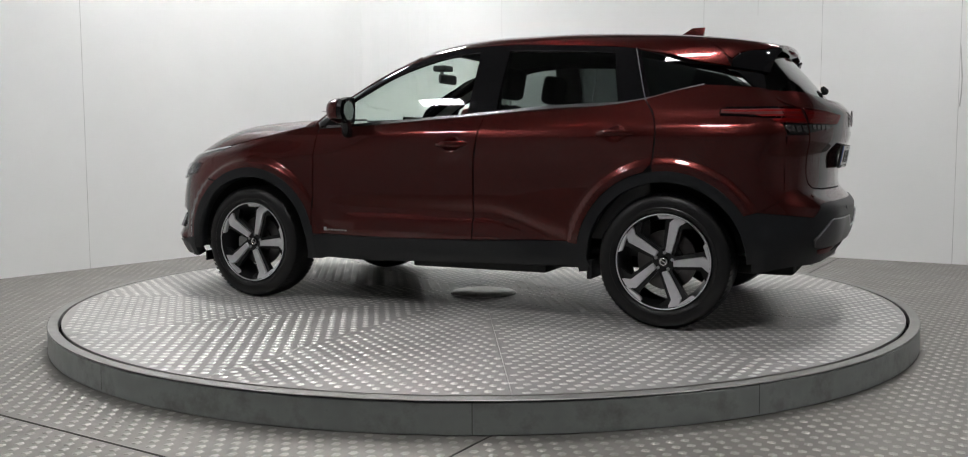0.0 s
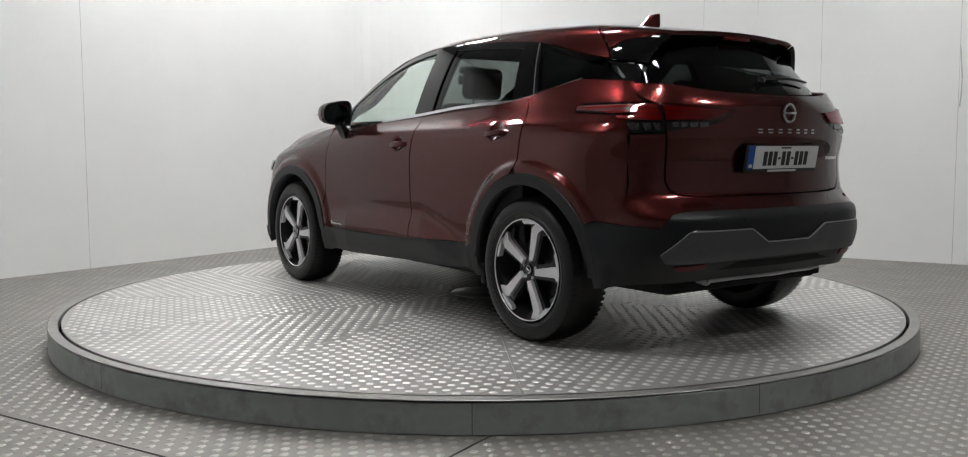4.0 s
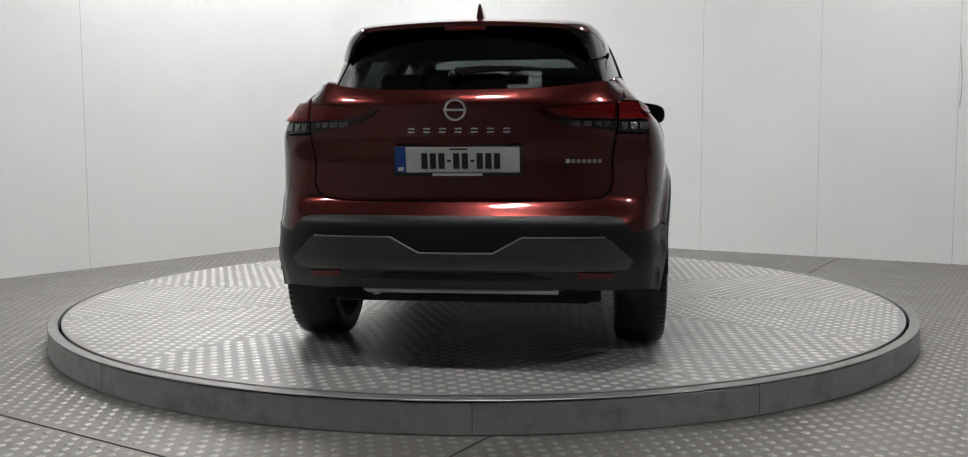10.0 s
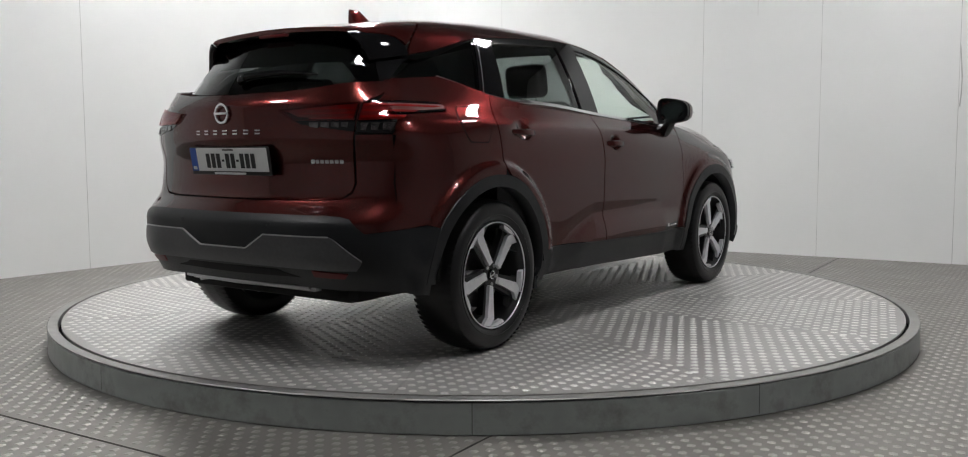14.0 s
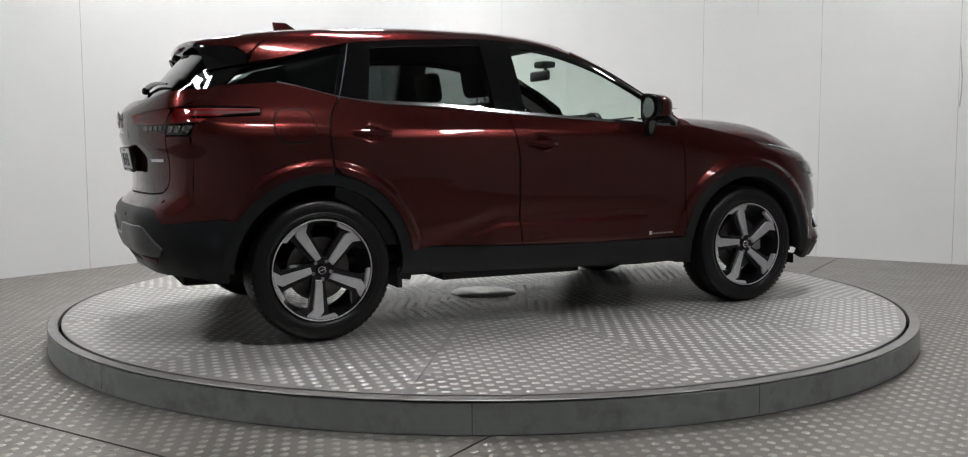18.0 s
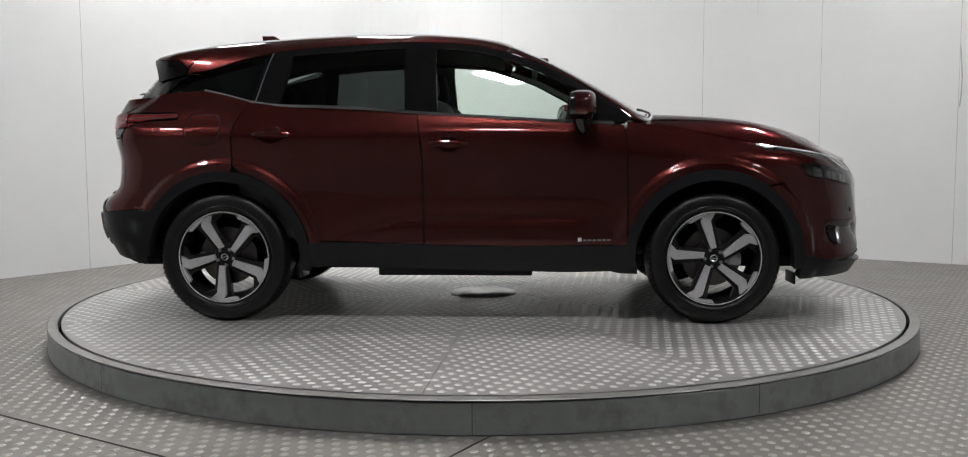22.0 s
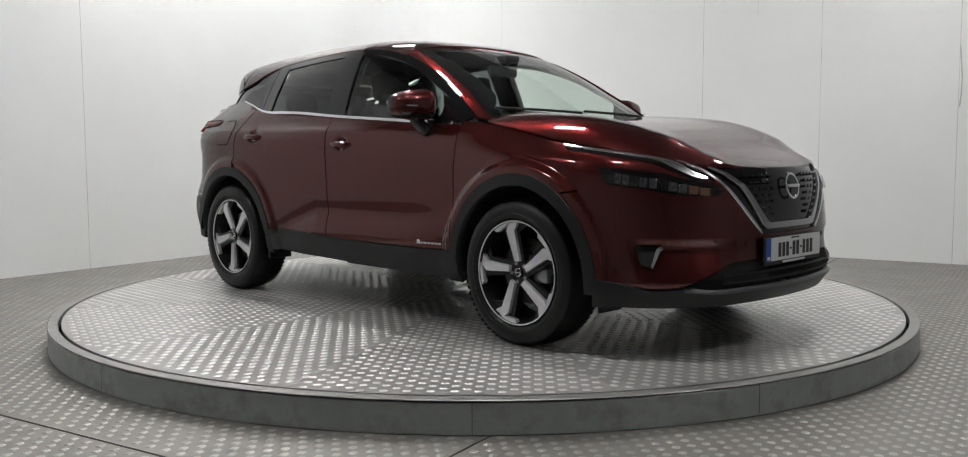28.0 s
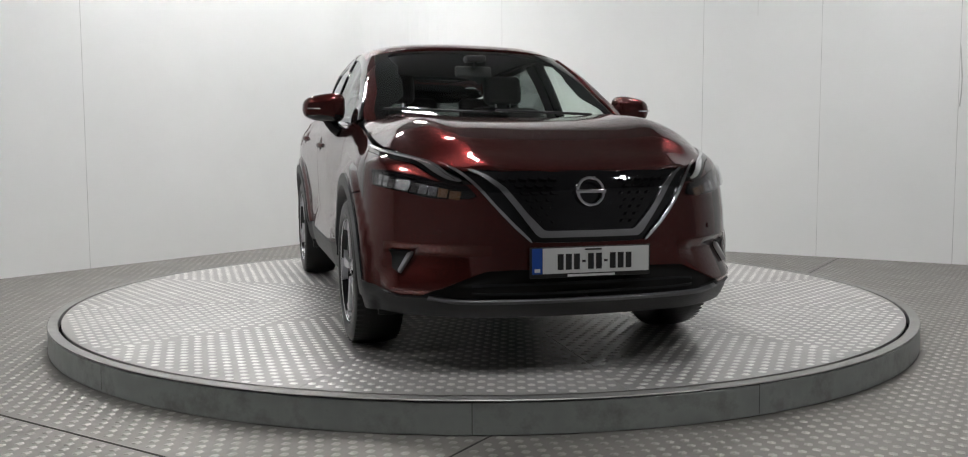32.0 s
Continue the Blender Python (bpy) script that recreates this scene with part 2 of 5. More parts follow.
def lugs(points, angles, z, material, name, parent, label, length=0.040, width=0.031, h=0.0032):
    """Raised tread lugs, one small pillow each, joined."""
    p = np.asarray(points, float)
    a = np.asarray(angles, float)
    c, s = np.cos(a), np.sin(a)
    shape = np.array([(-1, 0, 0), (-0.62, -1, 0), (0.62, -1, 0), (1, 0, 0), (0.62, 1, 0), (-0.62, 1, 0), (-0.5, 0, 1), (0.5, 0, 1)], float)
    shape *= (length / 2, width / 2, h)
    n = len(p)
    x = p[:, None, 0] + c[:, None] * shape[None, :, 0] - s[:, None] * shape[None, :, 1]
    y = p[:, None, 1] + s[:, None] * shape[None, :, 0] + c[:, None] * shape[None, :, 1]
    zz = np.broadcast_to(z + shape[None, :, 2], x.shape)
    v = np.stack([x, y, zz], -1).reshape(-1, 3)
    pat = np.array([(1, 2, 7, 6), (4, 5, 6, 7)])
    tri = np.array([(0, 1, 6), (5, 0, 6), (2, 3, 7), (3, 4, 7)])
    k = (np.arange(n) * 8)[:, None, None]
    f = [tuple(q) for q in (pat[None] + k).reshape(-1, 4).tolist()] + [tuple(q) for q in (tri[None] + k).reshape(-1, 3).tolist()]
    return mesh_ob(name, v, f, material, parent, label, kind="stuff")


def tread_grid(x0, x1, y0, y1, turn, pitch=0.047, keep=None):
    """Places and turns of staggered lugs in a three-sided lattice over a turned rectangle, kept where keep(x, y) holds."""
    step = pitch * 0.86
    gx, gy = np.meshgrid(np.arange(x0, x1, pitch), np.arange(y0, y1, step))
    col, row = np.round((gx - x0) / pitch).astype(int), np.round((gy - y0) / step).astype(int)
    c, s = math.cos(turn), math.sin(turn)
    x, y = (c * gx - s * gy).ravel(), (s * gx + c * gy).ravel()
    ok = keep(x, y) & ((row + col) % 2 == 0).ravel()
    return np.stack([x, y], -1)[ok], np.full(ok.sum(), turn + 0.15)


DISC_R, RING_R = 2.531, 2.603
SEAMS = [(27.5 + 30 * i) for i in range(12)]


def build_turntable():
    stand = tagged(new("turntable"), "round low metal turntable stand with a grey skirt", "turntable")
    bm = lathe_bm([(DISC_R + 0.018, TOP - 0.05), (DISC_R + 0.018, TOP - 0.002), (DISC_R + 0.020, TOP), (RING_R - 0.003, TOP), (RING_R, TOP - 0.003), (RING_R, TOP - 0.006), (RING_R - 0.03, TOP - 0.006)], 160)
    part("ring_top", bm, RINGTOP, stand, "flat metal ring round the deck")
    # skirt in bent sheets of uneven length with fine joints
    ends = [-131.3, -91.0, -64.5, -5.0, 55.0, 115.0, 175.0, 228.7]
    for a0, a1 in zip(ends, ends[1:]):
        bm = lathe_bm([(RING_R - 0.010, TOP - 0.012), (RING_R - 0.004, TOP - 0.012), (RING_R - 0.002, TOP - 0.014), (RING_R - 0.001, 0.004), (RING_R - 0.008, 0.0)], 26, start=a0 + 0.03, sweep=a1 - a0 - 0.06)
        part("skirt_panel", bm, STEEL, stand)
    # added black drum that stands in for the shadow line below the lip
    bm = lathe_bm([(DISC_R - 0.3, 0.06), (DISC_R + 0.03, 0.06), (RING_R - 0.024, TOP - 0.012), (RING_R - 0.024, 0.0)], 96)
    part("inner_drum", bm, SEAM_SHADE, stand, "black drum added for the shade under the ring's lip", smooth=True)
    disc = tagged(new("turntable_deck"), "round deck of chequered aluminium plates, worn", "turntable deck")
    for i in range(12):
        a0, a1 = SEAMS[i] + 0.035, SEAMS[(i + 1) % 12] - 0.035
        if a1 < a0:
            a1 += 360
        n = 16
        verts = [(0, 0, TOP), (0, 0, TOP - 0.012)]
        for k in range(n + 1):
            a = radians(a0 + (a1 - a0) * k / n)
            verts += [(DISC_R * math.cos(a), DISC_R * math.sin(a), TOP), (DISC_R * math.cos(a), DISC_R * math.sin(a), TOP - 0.012)]
        faces = []
        for k in range(n):
            q = 2 + 2 * k
            faces += [(0, q, q + 2), (q, q + 1, q + 3, q + 2)]
        faces += [(0, 1, 3, 2), (1, 0, 2 + 2 * n, 3 + 2 * n)]
        sheet = mesh_ob("deck_plate", verts, faces, PLATE, disc)
        mid = radians((a0 + a1) / 2)
        lo, hi = radians(a0), radians(a1)

        def keep(x, y):
            rr = np.hypot(x, y)
            d0 = -math.sin(lo) * x + math.cos(lo) * y
            d1 = math.sin(hi) * x - math.cos(hi) * y
            return (rr < DISC_R - 0.02) & (rr > 0.24) & (d0 > 0.012) & (d1 > 0.012)
        turn = mid + (math.pi / 2 if i % 2 else 0)
        p, a = tread_grid(-2.8, 2.8, -2.8, 2.8, turn, keep=keep)
        lugs(p, a, TOP, LUG, "tread_lug_field", sheet, "raised tread lugs")
    bm = lathe_bm([(0.0, TOP + 0.016), (0.08, TOP + 0.017), (0.205, TOP + 0.012), (0.215, TOP + 0.004), (0.215, TOP)], 64)
    part("centre_plate", bm, CAP, disc, "round cast plate over the axle", smooth=True)
    return disc


def build_lights():
    spots = [(-4.0, -2.65), (0.0, -3.1), (3.85, -3.65), (3.3, 1.0), (-0.5, 0.3), (-2.7, 2.2), (-1.2, 3.9)]
    first = None
    for x, y in spots:
        m = pose(x, y, HEIGHT, 0, 0, -33)
        if first is None:
            first = tagged(new("ceiling_light"), "white recessed ceiling light panel", "ceiling light", "ceiling light panels")
            first.matrix_world = m
            bm = bmesh.new()
            for a, b, c, d in ((-0.32, 0.32, -0.22, -0.20), (-0.32, 0.32, 0.20, 0.22), (-0.32, -0.30, -0.20, 0.20), (0.30, 0.32, -0.20, 0.20)):
                box_bm(bm, a, b, c, d, -0.03, -0.001)
            part("frame", bm, WALL, first, "thin white frame")
            bm = bmesh.new()
            box_bm(bm, -0.30, 0.30, -0.20, 0.20, -0.02, -0.004)
            part("diffuser", bm, GLOW, first, "glowing white diffuser")
        else:
            copy_thing(first, m)


floor_bed = build_room()
build_floor_plates(floor_bed)
build_wall_joints()
build_lights()
deck = build_turntable()


# ---- the car: paint and trim ----
def paint_mat():
    m = mat("metallic_red_paint", (0.084, 0.0168, 0.0150), 0.40, 0.88, coat=1.0, coat_rough=0.015)
    t = m.node_tree
    b = t.nodes["Principled BSDF"]
    tc = t.nodes.new("ShaderNodeTexCoord")
    b.inputs["Specular Tint"].default_value = (0.22, 0.06, 0.055, 1)
    b.inputs["Coat IOR"].default_value = 1.44
    v = t.nodes.new("ShaderNodeTexVoronoi")
    v.inputs["Scale"].default_value = 900
    t.links.new(tc.outputs["Object"], v.inputs["Vector"])
    r = t.nodes.new("ShaderNodeMapRange")
    r.inputs["To Min"].default_value, r.inputs["To Max"].default_value = 0.21, 0.31
    t.links.new(v.outputs["Color"], r.inputs["Value"])
    t.links.new(r.outputs["Result"], b.inputs["Roughness"])
    return m


PAINT = paint_mat()
BLACK_GLOSS = mat("black_gloss_trim", (0.006, 0.006, 0.0066), 0.04)
CLAD = mat("grained_black_plastic", (0.008, 0.009, 0.0105), 0.40, spec=0.32, noise_scale=40, noise_amt=0.1, bump=0.15, bump_scale=900)
GREYTRIM = mat("dark_grey_satin_trim", (0.078, 0.079, 0.084), 0.38, 0.4, noise_scale=60, noise_amt=0.08)
MIRROR = mat("mirror_glass", (0.12, 0.125, 0.13), 0.03, 1.0)
CHROME = mat("chrome", (0.75, 0.75, 0.76), 0.14, 1.0)
SATIN = mat("satin_silver", (0.42, 0.42, 0.43), 0.3, 0.9)
MACHINED = mat("machined_alloy", (0.70, 0.70, 0.72), 0.28, 0.55, noise_scale=30, noise_amt=0.06)
RIMBLACK = mat("black_alloy_pocket", (0.010, 0.010, 0.011), 0.3, 0.2)
RUBBER = mat("tyre_rubber", (0.006, 0.006, 0.0065), 0.38, spec=0.34, noise_scale=25, noise_amt=0.15, bump=0.1, bump_scale=400)
VOID = mat("dark_cavity", (0.004, 0.004, 0.004), 0.9)
GLASS = glass_mat("clear_green_glass", (0.88, 0.95, 0.91))
GLASS_DARK = glass_mat("privacy_glass", (0.19, 0.215, 0.21))
LENS = glass_mat("clear_lens", (0.86, 0.86, 0.87))
LENS_RED = glass_mat("red_lens", (0.60, 0.10, 0.10))
RED_GUIDE = mat("red_light_guide", (0.18, 0.007, 0.007), 0.25, coat=0.5)
GLASS_REAR = glass_mat("dark_rear_glass", (0.105, 0.118, 0.115))
RED_PLASTIC = mat("red_lamp_plastic", (0.085, 0.0035, 0.0045), 0.35, spec=0.3)
LAMP_IN = mat("lamp_inner_chrome", (0.42, 0.42, 0.43), 0.15, 1.0, noise_scale=60, noise_amt=0.5, bump=1.0, bump_scale=130)
LAMP_DIM = mat("smoked_lamp_chrome", (0.16, 0.15, 0.15), 0.2, 1.0, noise_scale=60, noise_amt=0.5, bump=1.0, bump_scale=130)
SATIN_DARK = mat("dark_satin_chrome", (0.42, 0.42, 0.43), 0.16, 0.95)
AMBER = mat("amber_lamp_bowl", (0.16, 0.09, 0.05), 0.25, 0.5)
PLATE_WHITE = mat("reflective_plate_white", (0.62, 0.63, 0.62), 0.4)
PLATE_BLUE = mat("plate_blue", (0.01, 0.06, 0.30), 0.4)
INK = mat("plate_ink_black", (0.012, 0.012, 0.012), 0.5)
TRIM_CLOTH = mat("dark_seat_cloth", (0.009, 0.009, 0.010), 0.85, noise_scale=80, noise_amt=0.2, bump=0.3, bump_scale=700)
DASH = mat("dark_dash_plastic", (0.020, 0.021, 0.022), 0.6, noise_scale=50, noise_amt=0.1)
LINER = mat("pale_roof_lining", (0.33, 0.32, 0.30), 0.9, noise_scale=90, noise_amt=0.06)
HEADLINER = mat("black_roof_lining", (0.014, 0.014, 0.015), 0.9, noise_scale=90, noise_amt=0.1)
DISC_IRON = mat("brake_disc_iron", (0.10, 0.097, 0.095), 0.4, 0.8, noise_scale=20, noise_amt=0.2)
ALU = mat("cast_aluminium", (0.40, 0.40, 0.40), 0.45, 0.8, noise_scale=40, noise_amt=0.2)


# ---- the car: its skin, as levels of plan outlines ----
def slopes(x, y):
    """Slopes for a curve through y (…, k) over x that does not overshoot."""
    h = np.diff(x)
    d = np.diff(y, axis=-1) / h
    m = np.zeros_like(y)
    a, b = d[..., :-1], d[..., 1:]
    w1, w2 = 2 * h[1:] + h[:-1], h[1:] + 2 * h[:-1]
    with np.errstate(divide="ignore", invalid="ignore"):
        hm = (w1 + w2) / (w1 / a + w2 / b)
    m[..., 1:-1] = np.where(a * b > 0, hm, 0)
    m[..., 0], m[..., -1] = d[..., 0], d[..., -1]
    return m


def cubic(x, y, m, q):
    """Hermite curve(s) y (…, k) with slopes m at q (n,) -> (…, n)."""
    i = np.clip(np.searchsorted(x, q) - 1, 0, len(x) - 2)
    h = x[i + 1] - x[i]
    t = np.clip((q - x[i]) / h, -0.3, 1.3)
    return ((2 * t ** 3 - 3 * t ** 2 + 1) * y[..., i] + (t ** 3 - 2 * t ** 2 + t) * h * m[..., i]
            + (-2 * t ** 3 + 3 * t ** 2) * y[..., i + 1] + (t ** 3 - t ** 2) * h * m[..., i + 1])


def curve_fn(pairs):
    x = np.array([p[0] for p in pairs], float)
    y = np.array([p[1] for p in pairs], float)
    m = slopes(x, y)
    return lambda q: cubic(x, y, m, np.atleast_1d(np.asarray(q, float)))


class Skin:
    def __init__(self, levels, columns, bump=None):
        self.z = np.array(levels, float)
        self.c = np.array(columns, float)                 # (k, 2, levels)
        self.m = slopes(self.z, self.c)
        mid = self.c[:, :, len(levels) // 2]
        self.t = np.concatenate([[0], np.cumsum(np.linalg.norm(np.diff(mid, axis=0), axis=1))])
        self.end = self.t[-1]
        self.bump = bump

    def base(self, s, z):
        s, z = np.asarray(s, float), np.asarray(z, float)
        flip = (s < 0) | (s > self.end)
        q = np.where(s < 0, -s, np.where(s > self.end, 2 * self.end - s, s))
        col = cubic(self.z, self.c, self.m, np.clip(z, self.z[0] - 0.1, self.z[-1] + 0.1))    # (k, 2, n)
        t = self.t
        # mirrored neighbours keep the outline square to the middle plane
        ext_t = np.concatenate([[-t[1]], t, [2 * t[-1] - t[-2]]])
        first, last = col[1].copy(), col[-2].copy()
        first[1] *= -1
        last[1] *= -1
        ext = np.concatenate([first[None], col, last[None]])
        sl = (ext[2:] - ext[:-2]) / (ext_t[2:] - ext_t[:-2])[:, None, None]
        i = np.clip(np.searchsorted(t, q) - 1, 0, len(t) - 2)
        h = t[i + 1] - t[i]
        u = (q - t[i]) / h
        n = np.arange(len(q))
        p0, p1, m0, m1 = col[i, :, n], col[i + 1, :, n], sl[i, :, n], sl[i + 1, :, n]
        u, h = u[:, None], h[:, None]
        xy = (2 * u ** 3 - 3 * u ** 2 + 1) * p0 + (u ** 3 - 2 * u ** 2 + u) * h * m0 + (-2 * u ** 3 + 3 * u ** 2) * p1 + (u ** 3 - u ** 2) * h * m1
        xy[:, 1] *= np.where(flip, -1, 1)
        return np.column_stack([xy, z])

    def shaped(self, s, z):
        p = self.base(s, z)
        if self.bump is None:
            return p
        e = 1e-3
        a = self.base(s + e, z) - self.base(s - e, z)
        b = self.base(s, z + e) - self.base(s, z - e)
        n = np.cross(a, b)
        n /= np.linalg.norm(n, axis=1)[:, None] + 1e-12
        return p + n * self.bump(p)[:, None]

    def at(self, s, z, off=0.0):
        s, z = np.asarray(s, float), np.asarray(z, float)
        e = 2e-3
        p = self.shaped(s, z)
        a = self.shaped(s + e, z) - self.shaped(s - e, z)
        b = self.shaped(s, z + e) - self.shaped(s, z - e)
        n = np.cross(a, b)
        n /= np.linalg.norm(n, axis=1)[:, None] + 1e-12
        return p + n * off, n

    def find(self, mode, v, z):
        """The place along the outline: mode x (side), f (front, by signed y), r (rear, by signed y)."""
        e = self.end
        if mode == "xm":
            return -self.find("x", v, z)
        if mode == "xr":
            return 2 * e - self.find("x", v, z)
        if mode == "x":
            s = np.linspace(0, e, 500)
            k = -self.base(s, np.full(500, z))[:, 0]
            return float(np.interp(-v, np.maximum.accumulate(k), s))
        if mode == "f":
            s = np.linspace(0, self.t[6], 300)
            k = self.base(s, np.full(300, z))[:, 1]
            return math.copysign(float(np.interp(abs(v), np.maximum.accumulate(k), s)), v)
        s = np.linspace(e, self.t[-6], 300)
        k = self.base(s, np.full(300, z))[:, 1]
        q = float(np.interp(abs(v), np.maximum.accumulate(k), s))
        return q if v >= 0 else 2 * e - q


class Patch:
    """A sheet over plan coordinates (u, v) given by a height function."""
    def __init__(self, fn):
        self.fn = fn

    def at(self, u, v, off=0.0):
        u, v = np.asarray(u, float), np.asarray(v, float)
        e = 2e-3
        p = self.fn(u, v)
        a = self.fn(u + e, v) - self.fn(u - e, v)
        b = self.fn(u, v + e) - self.fn(u, v - e)
        n = np.cross(a, b)
        n /= np.linalg.norm(n, axis=1)[:, None] + 1e-12
        return p + n * off, n

    def find(self, mode, v, z):
        return v


def smooth_line(pts, n=6):
    """A curve through plan points (a, b)."""
    p = np.array(pts, float)
    t = np.concatenate([[0], np.cumsum(np.linalg.norm(np.diff(p, axis=0), axis=1))])
    m = slopes(t, p.T)
    q = np.unique(np.concatenate([np.linspace(t[i], t[i + 1], n, endpoint=False) for i in range(len(t) - 1)] + [[t[-1]]]))
    return [tuple(v) for v in cubic(t, p.T, m, q).T]


def arc_line(cx, cz, r, a0, a1, n=24):
    return [(cx + r * math.cos(radians(a0 + (a1 - a0) * i / n)), cz + r * math.sin(radians(a0 + (a1 - a0) * i / n))) for i in range(n + 1)]


def outline(skin, pts, mode="x"):
    """Plan or side points into skin coordinates; points may carry their own mode."""
    out = []
    dense = []
    n = len(pts)
    for i in range(n):
        p, q = pts[i], pts[(i + 1) % n]
        pm = p[2] if len(p) > 2 else mode
        qm = q[2] if len(q) > 2 else mode
        k = max(1, int(math.dist(p[:2], q[:2]) / 0.08)) if pm == qm else 1
        for j in range(k):
            dense.append((p[0] + (q[0] - p[0]) * j / k, p[1] + (q[1] - p[1]) * j / k, pm))
    for v, z, md in dense:
        out.append((skin.find(md, v, z), z))
    return out


def mirrored(pts, rear=False):
    """A half outline from the middle plane round to it again, closed by its mirror (signed y)."""
    far = []
    for p in reversed(pts):
        if len(p) > 2 and p[2] == "x":
            far.append((p[0], p[1], "xr" if rear else "xm"))
        elif abs(p[0]) > 1e-6:
            far.append((-p[0], *p[1:]))
    return list(pts) + far


def clip_half(poly, axis, v, keep_low):
    out = []
    n = len(poly)
    for i in range(n):
        p, q = poly[i], poly[(i + 1) % n]
        a, b = (v - p[axis], v - q[axis]) if keep_low else (p[axis] - v, q[axis] - v)
        if a >= 0:
            out.append(p)
        if (a > 0 > b) or (a < 0 < b):
            t = a / (a - b)
            out.append((p[0] + (q[0] - p[0]) * t, p[1] + (q[1] - p[1]) * t))
    return out


def grid_faces(poly, du, dv):
    u0, u1 = min(p[0] for p in poly), max(p[0] for p in poly)
    v0, v1 = min(p[1] for p in poly), max(p[1] for p in poly)
    nu, nv = max(1, math.ceil((u1 - u0) / du)), max(1, math.ceil((v1 - v0) / dv))
    verts, index, faces = [], {}, []
    for i in range(nu):
        a, b = u0 + (u1 - u0) * i / nu, u0 + (u1 - u0) * (i + 1) / nu
        strip = clip_half(clip_half(poly, 0, a, False), 0, b, True)
        if len(strip) < 3:
            continue
        for j in range(nv):
            c, d = v0 + (v1 - v0) * j / nv, v0 + (v1 - v0) * (j + 1) / nv
            cell = clip_half(clip_half(strip, 1, c, False), 1, d, True)
            ids = []
            for p in cell:
                key = (round(p[0], 5), round(p[1], 5))
                if key not in index:
                    index[key] = len(verts)
                    verts.append(p)
                k = index[key]
                if not ids or ids[-1] != k:
                    ids.append(k)
            if len(ids) > 1 and ids[0] == ids[-1]:
                ids.pop()
            if len(set(ids)) < 3 or len(set(ids)) != len(ids):
                if len(set(ids)) < 3:
                    continue
                seen = []
                for k in ids:
                    if k not in seen:
                        seen.append(k)
                ids = seen
            area = sum(verts[ids[k]][0] * verts[ids[(k + 1) % len(ids)]][1] - verts[ids[(k + 1) % len(ids)]][0] * verts[ids[k]][1] for k in range(len(ids)))
            if abs(area) < 1e-7:
                continue
            faces.append(tuple(ids if area > 0 else ids[::-1]))
    return verts, faces


def shrink(poly, d):
    """Move an outline inward by d."""
    area = sum(poly[i][0] * poly[(i + 1) % len(poly)][1] - poly[(i + 1) % len(poly)][0] * poly[i][1] for i in range(len(poly)))
    sgn = 1 if area > 0 else -1
    out = []
    n = len(poly)
    for i in range(n):
        a, p, b = np.array(poly[i - 1]), np.array(poly[i]), np.array(poly[(i + 1) % n])
        e1, e2 = p - a, b - p
        l1, l2 = np.linalg.norm(e1), np.linalg.norm(e2)
        if l1 < 1e-6 or l2 < 1e-6:
            continue
        n1 = np.array((-e1[1], e1[0])) / l1 * sgn
        n2 = np.array((-e2[1], e2[0])) / l2 * sgn
        m = n1 + n2
        m = m / max(np.dot(m, m) / 2, 0.5)
        out.append((p[0] + m[0] * d, p[1] + m[1] * d))
    return out


def sheet(name, skin, pts, material, parent, off=0.0, depth=0.012, mode="x", du=0.05, dv=0.04, gap=0.002, label="", side=1, lip=0.0015):
    """A panel cut from a skin: its outer face follows the skin, its edge is rolled in by depth."""
    poly = outline(skin, pts, mode)
    if gap:
        poly = shrink(poly, gap)
    uv, faces = grid_faces(poly, du, dv)
    u = np.array([p[0] for p in uv])
    v = np.array([p[1] for p in uv])
    p, n = skin.at(u, v, off)
    count = {}
    for f in faces:
        for i in range(len(f)):
            a, b = f[i], f[(i + 1) % len(f)]
            count[(a, b)] = count.get((a, b), 0) + 1
    rim = [(a, b) for (a, b) in count if (b, a) not in count]
    verts, norms = list(p), list(n)
    if depth:
        inner = {}
        base = {}
        for a, b in rim:
            for k in (a, b):
                if k not in inner:
                    base[k] = len(verts)
                    verts.append(p[k])
                    norms.append(None)
                    inner[k] = len(verts)
                    verts.append(p[k] - n[k] * depth)
                    norms.append(None)
        acc = {}
        for a, b in rim:
            faces.append((b, a, inner[a], inner[b]) if False else (base[b], base[a], inner[a], inner[b]))
            d = np.cross(n[a], p[b] - p[a])
            d = -d / (np.linalg.norm(d) + 1e-12)
            for k in (a, b):
                acc[k] = acc.get(k, 0) + d
        for k, d in acc.items():
            d = d / (np.linalg.norm(d) + 1e-12)
            norms[base[k]] = n[k] * 0.6 + d * 0.8
            norms[inner[k]] = d
    v3, n3 = np.array(verts), np.array([q / (np.linalg.norm(q) + 1e-12) for q in norms])
    if side < 0:
        v3 = v3 * (1, -1, 1)
        n3 = n3 * (1, -1, 1)
        faces = [f[::-1] for f in faces]
    return mesh_ob(name, v3, faces, material, parent, label, smooth=True, normals=n3)


WHEEL_X = 1.3325
HANDLES = [(-0.095, 0.972), (-1.065, 1.024)]


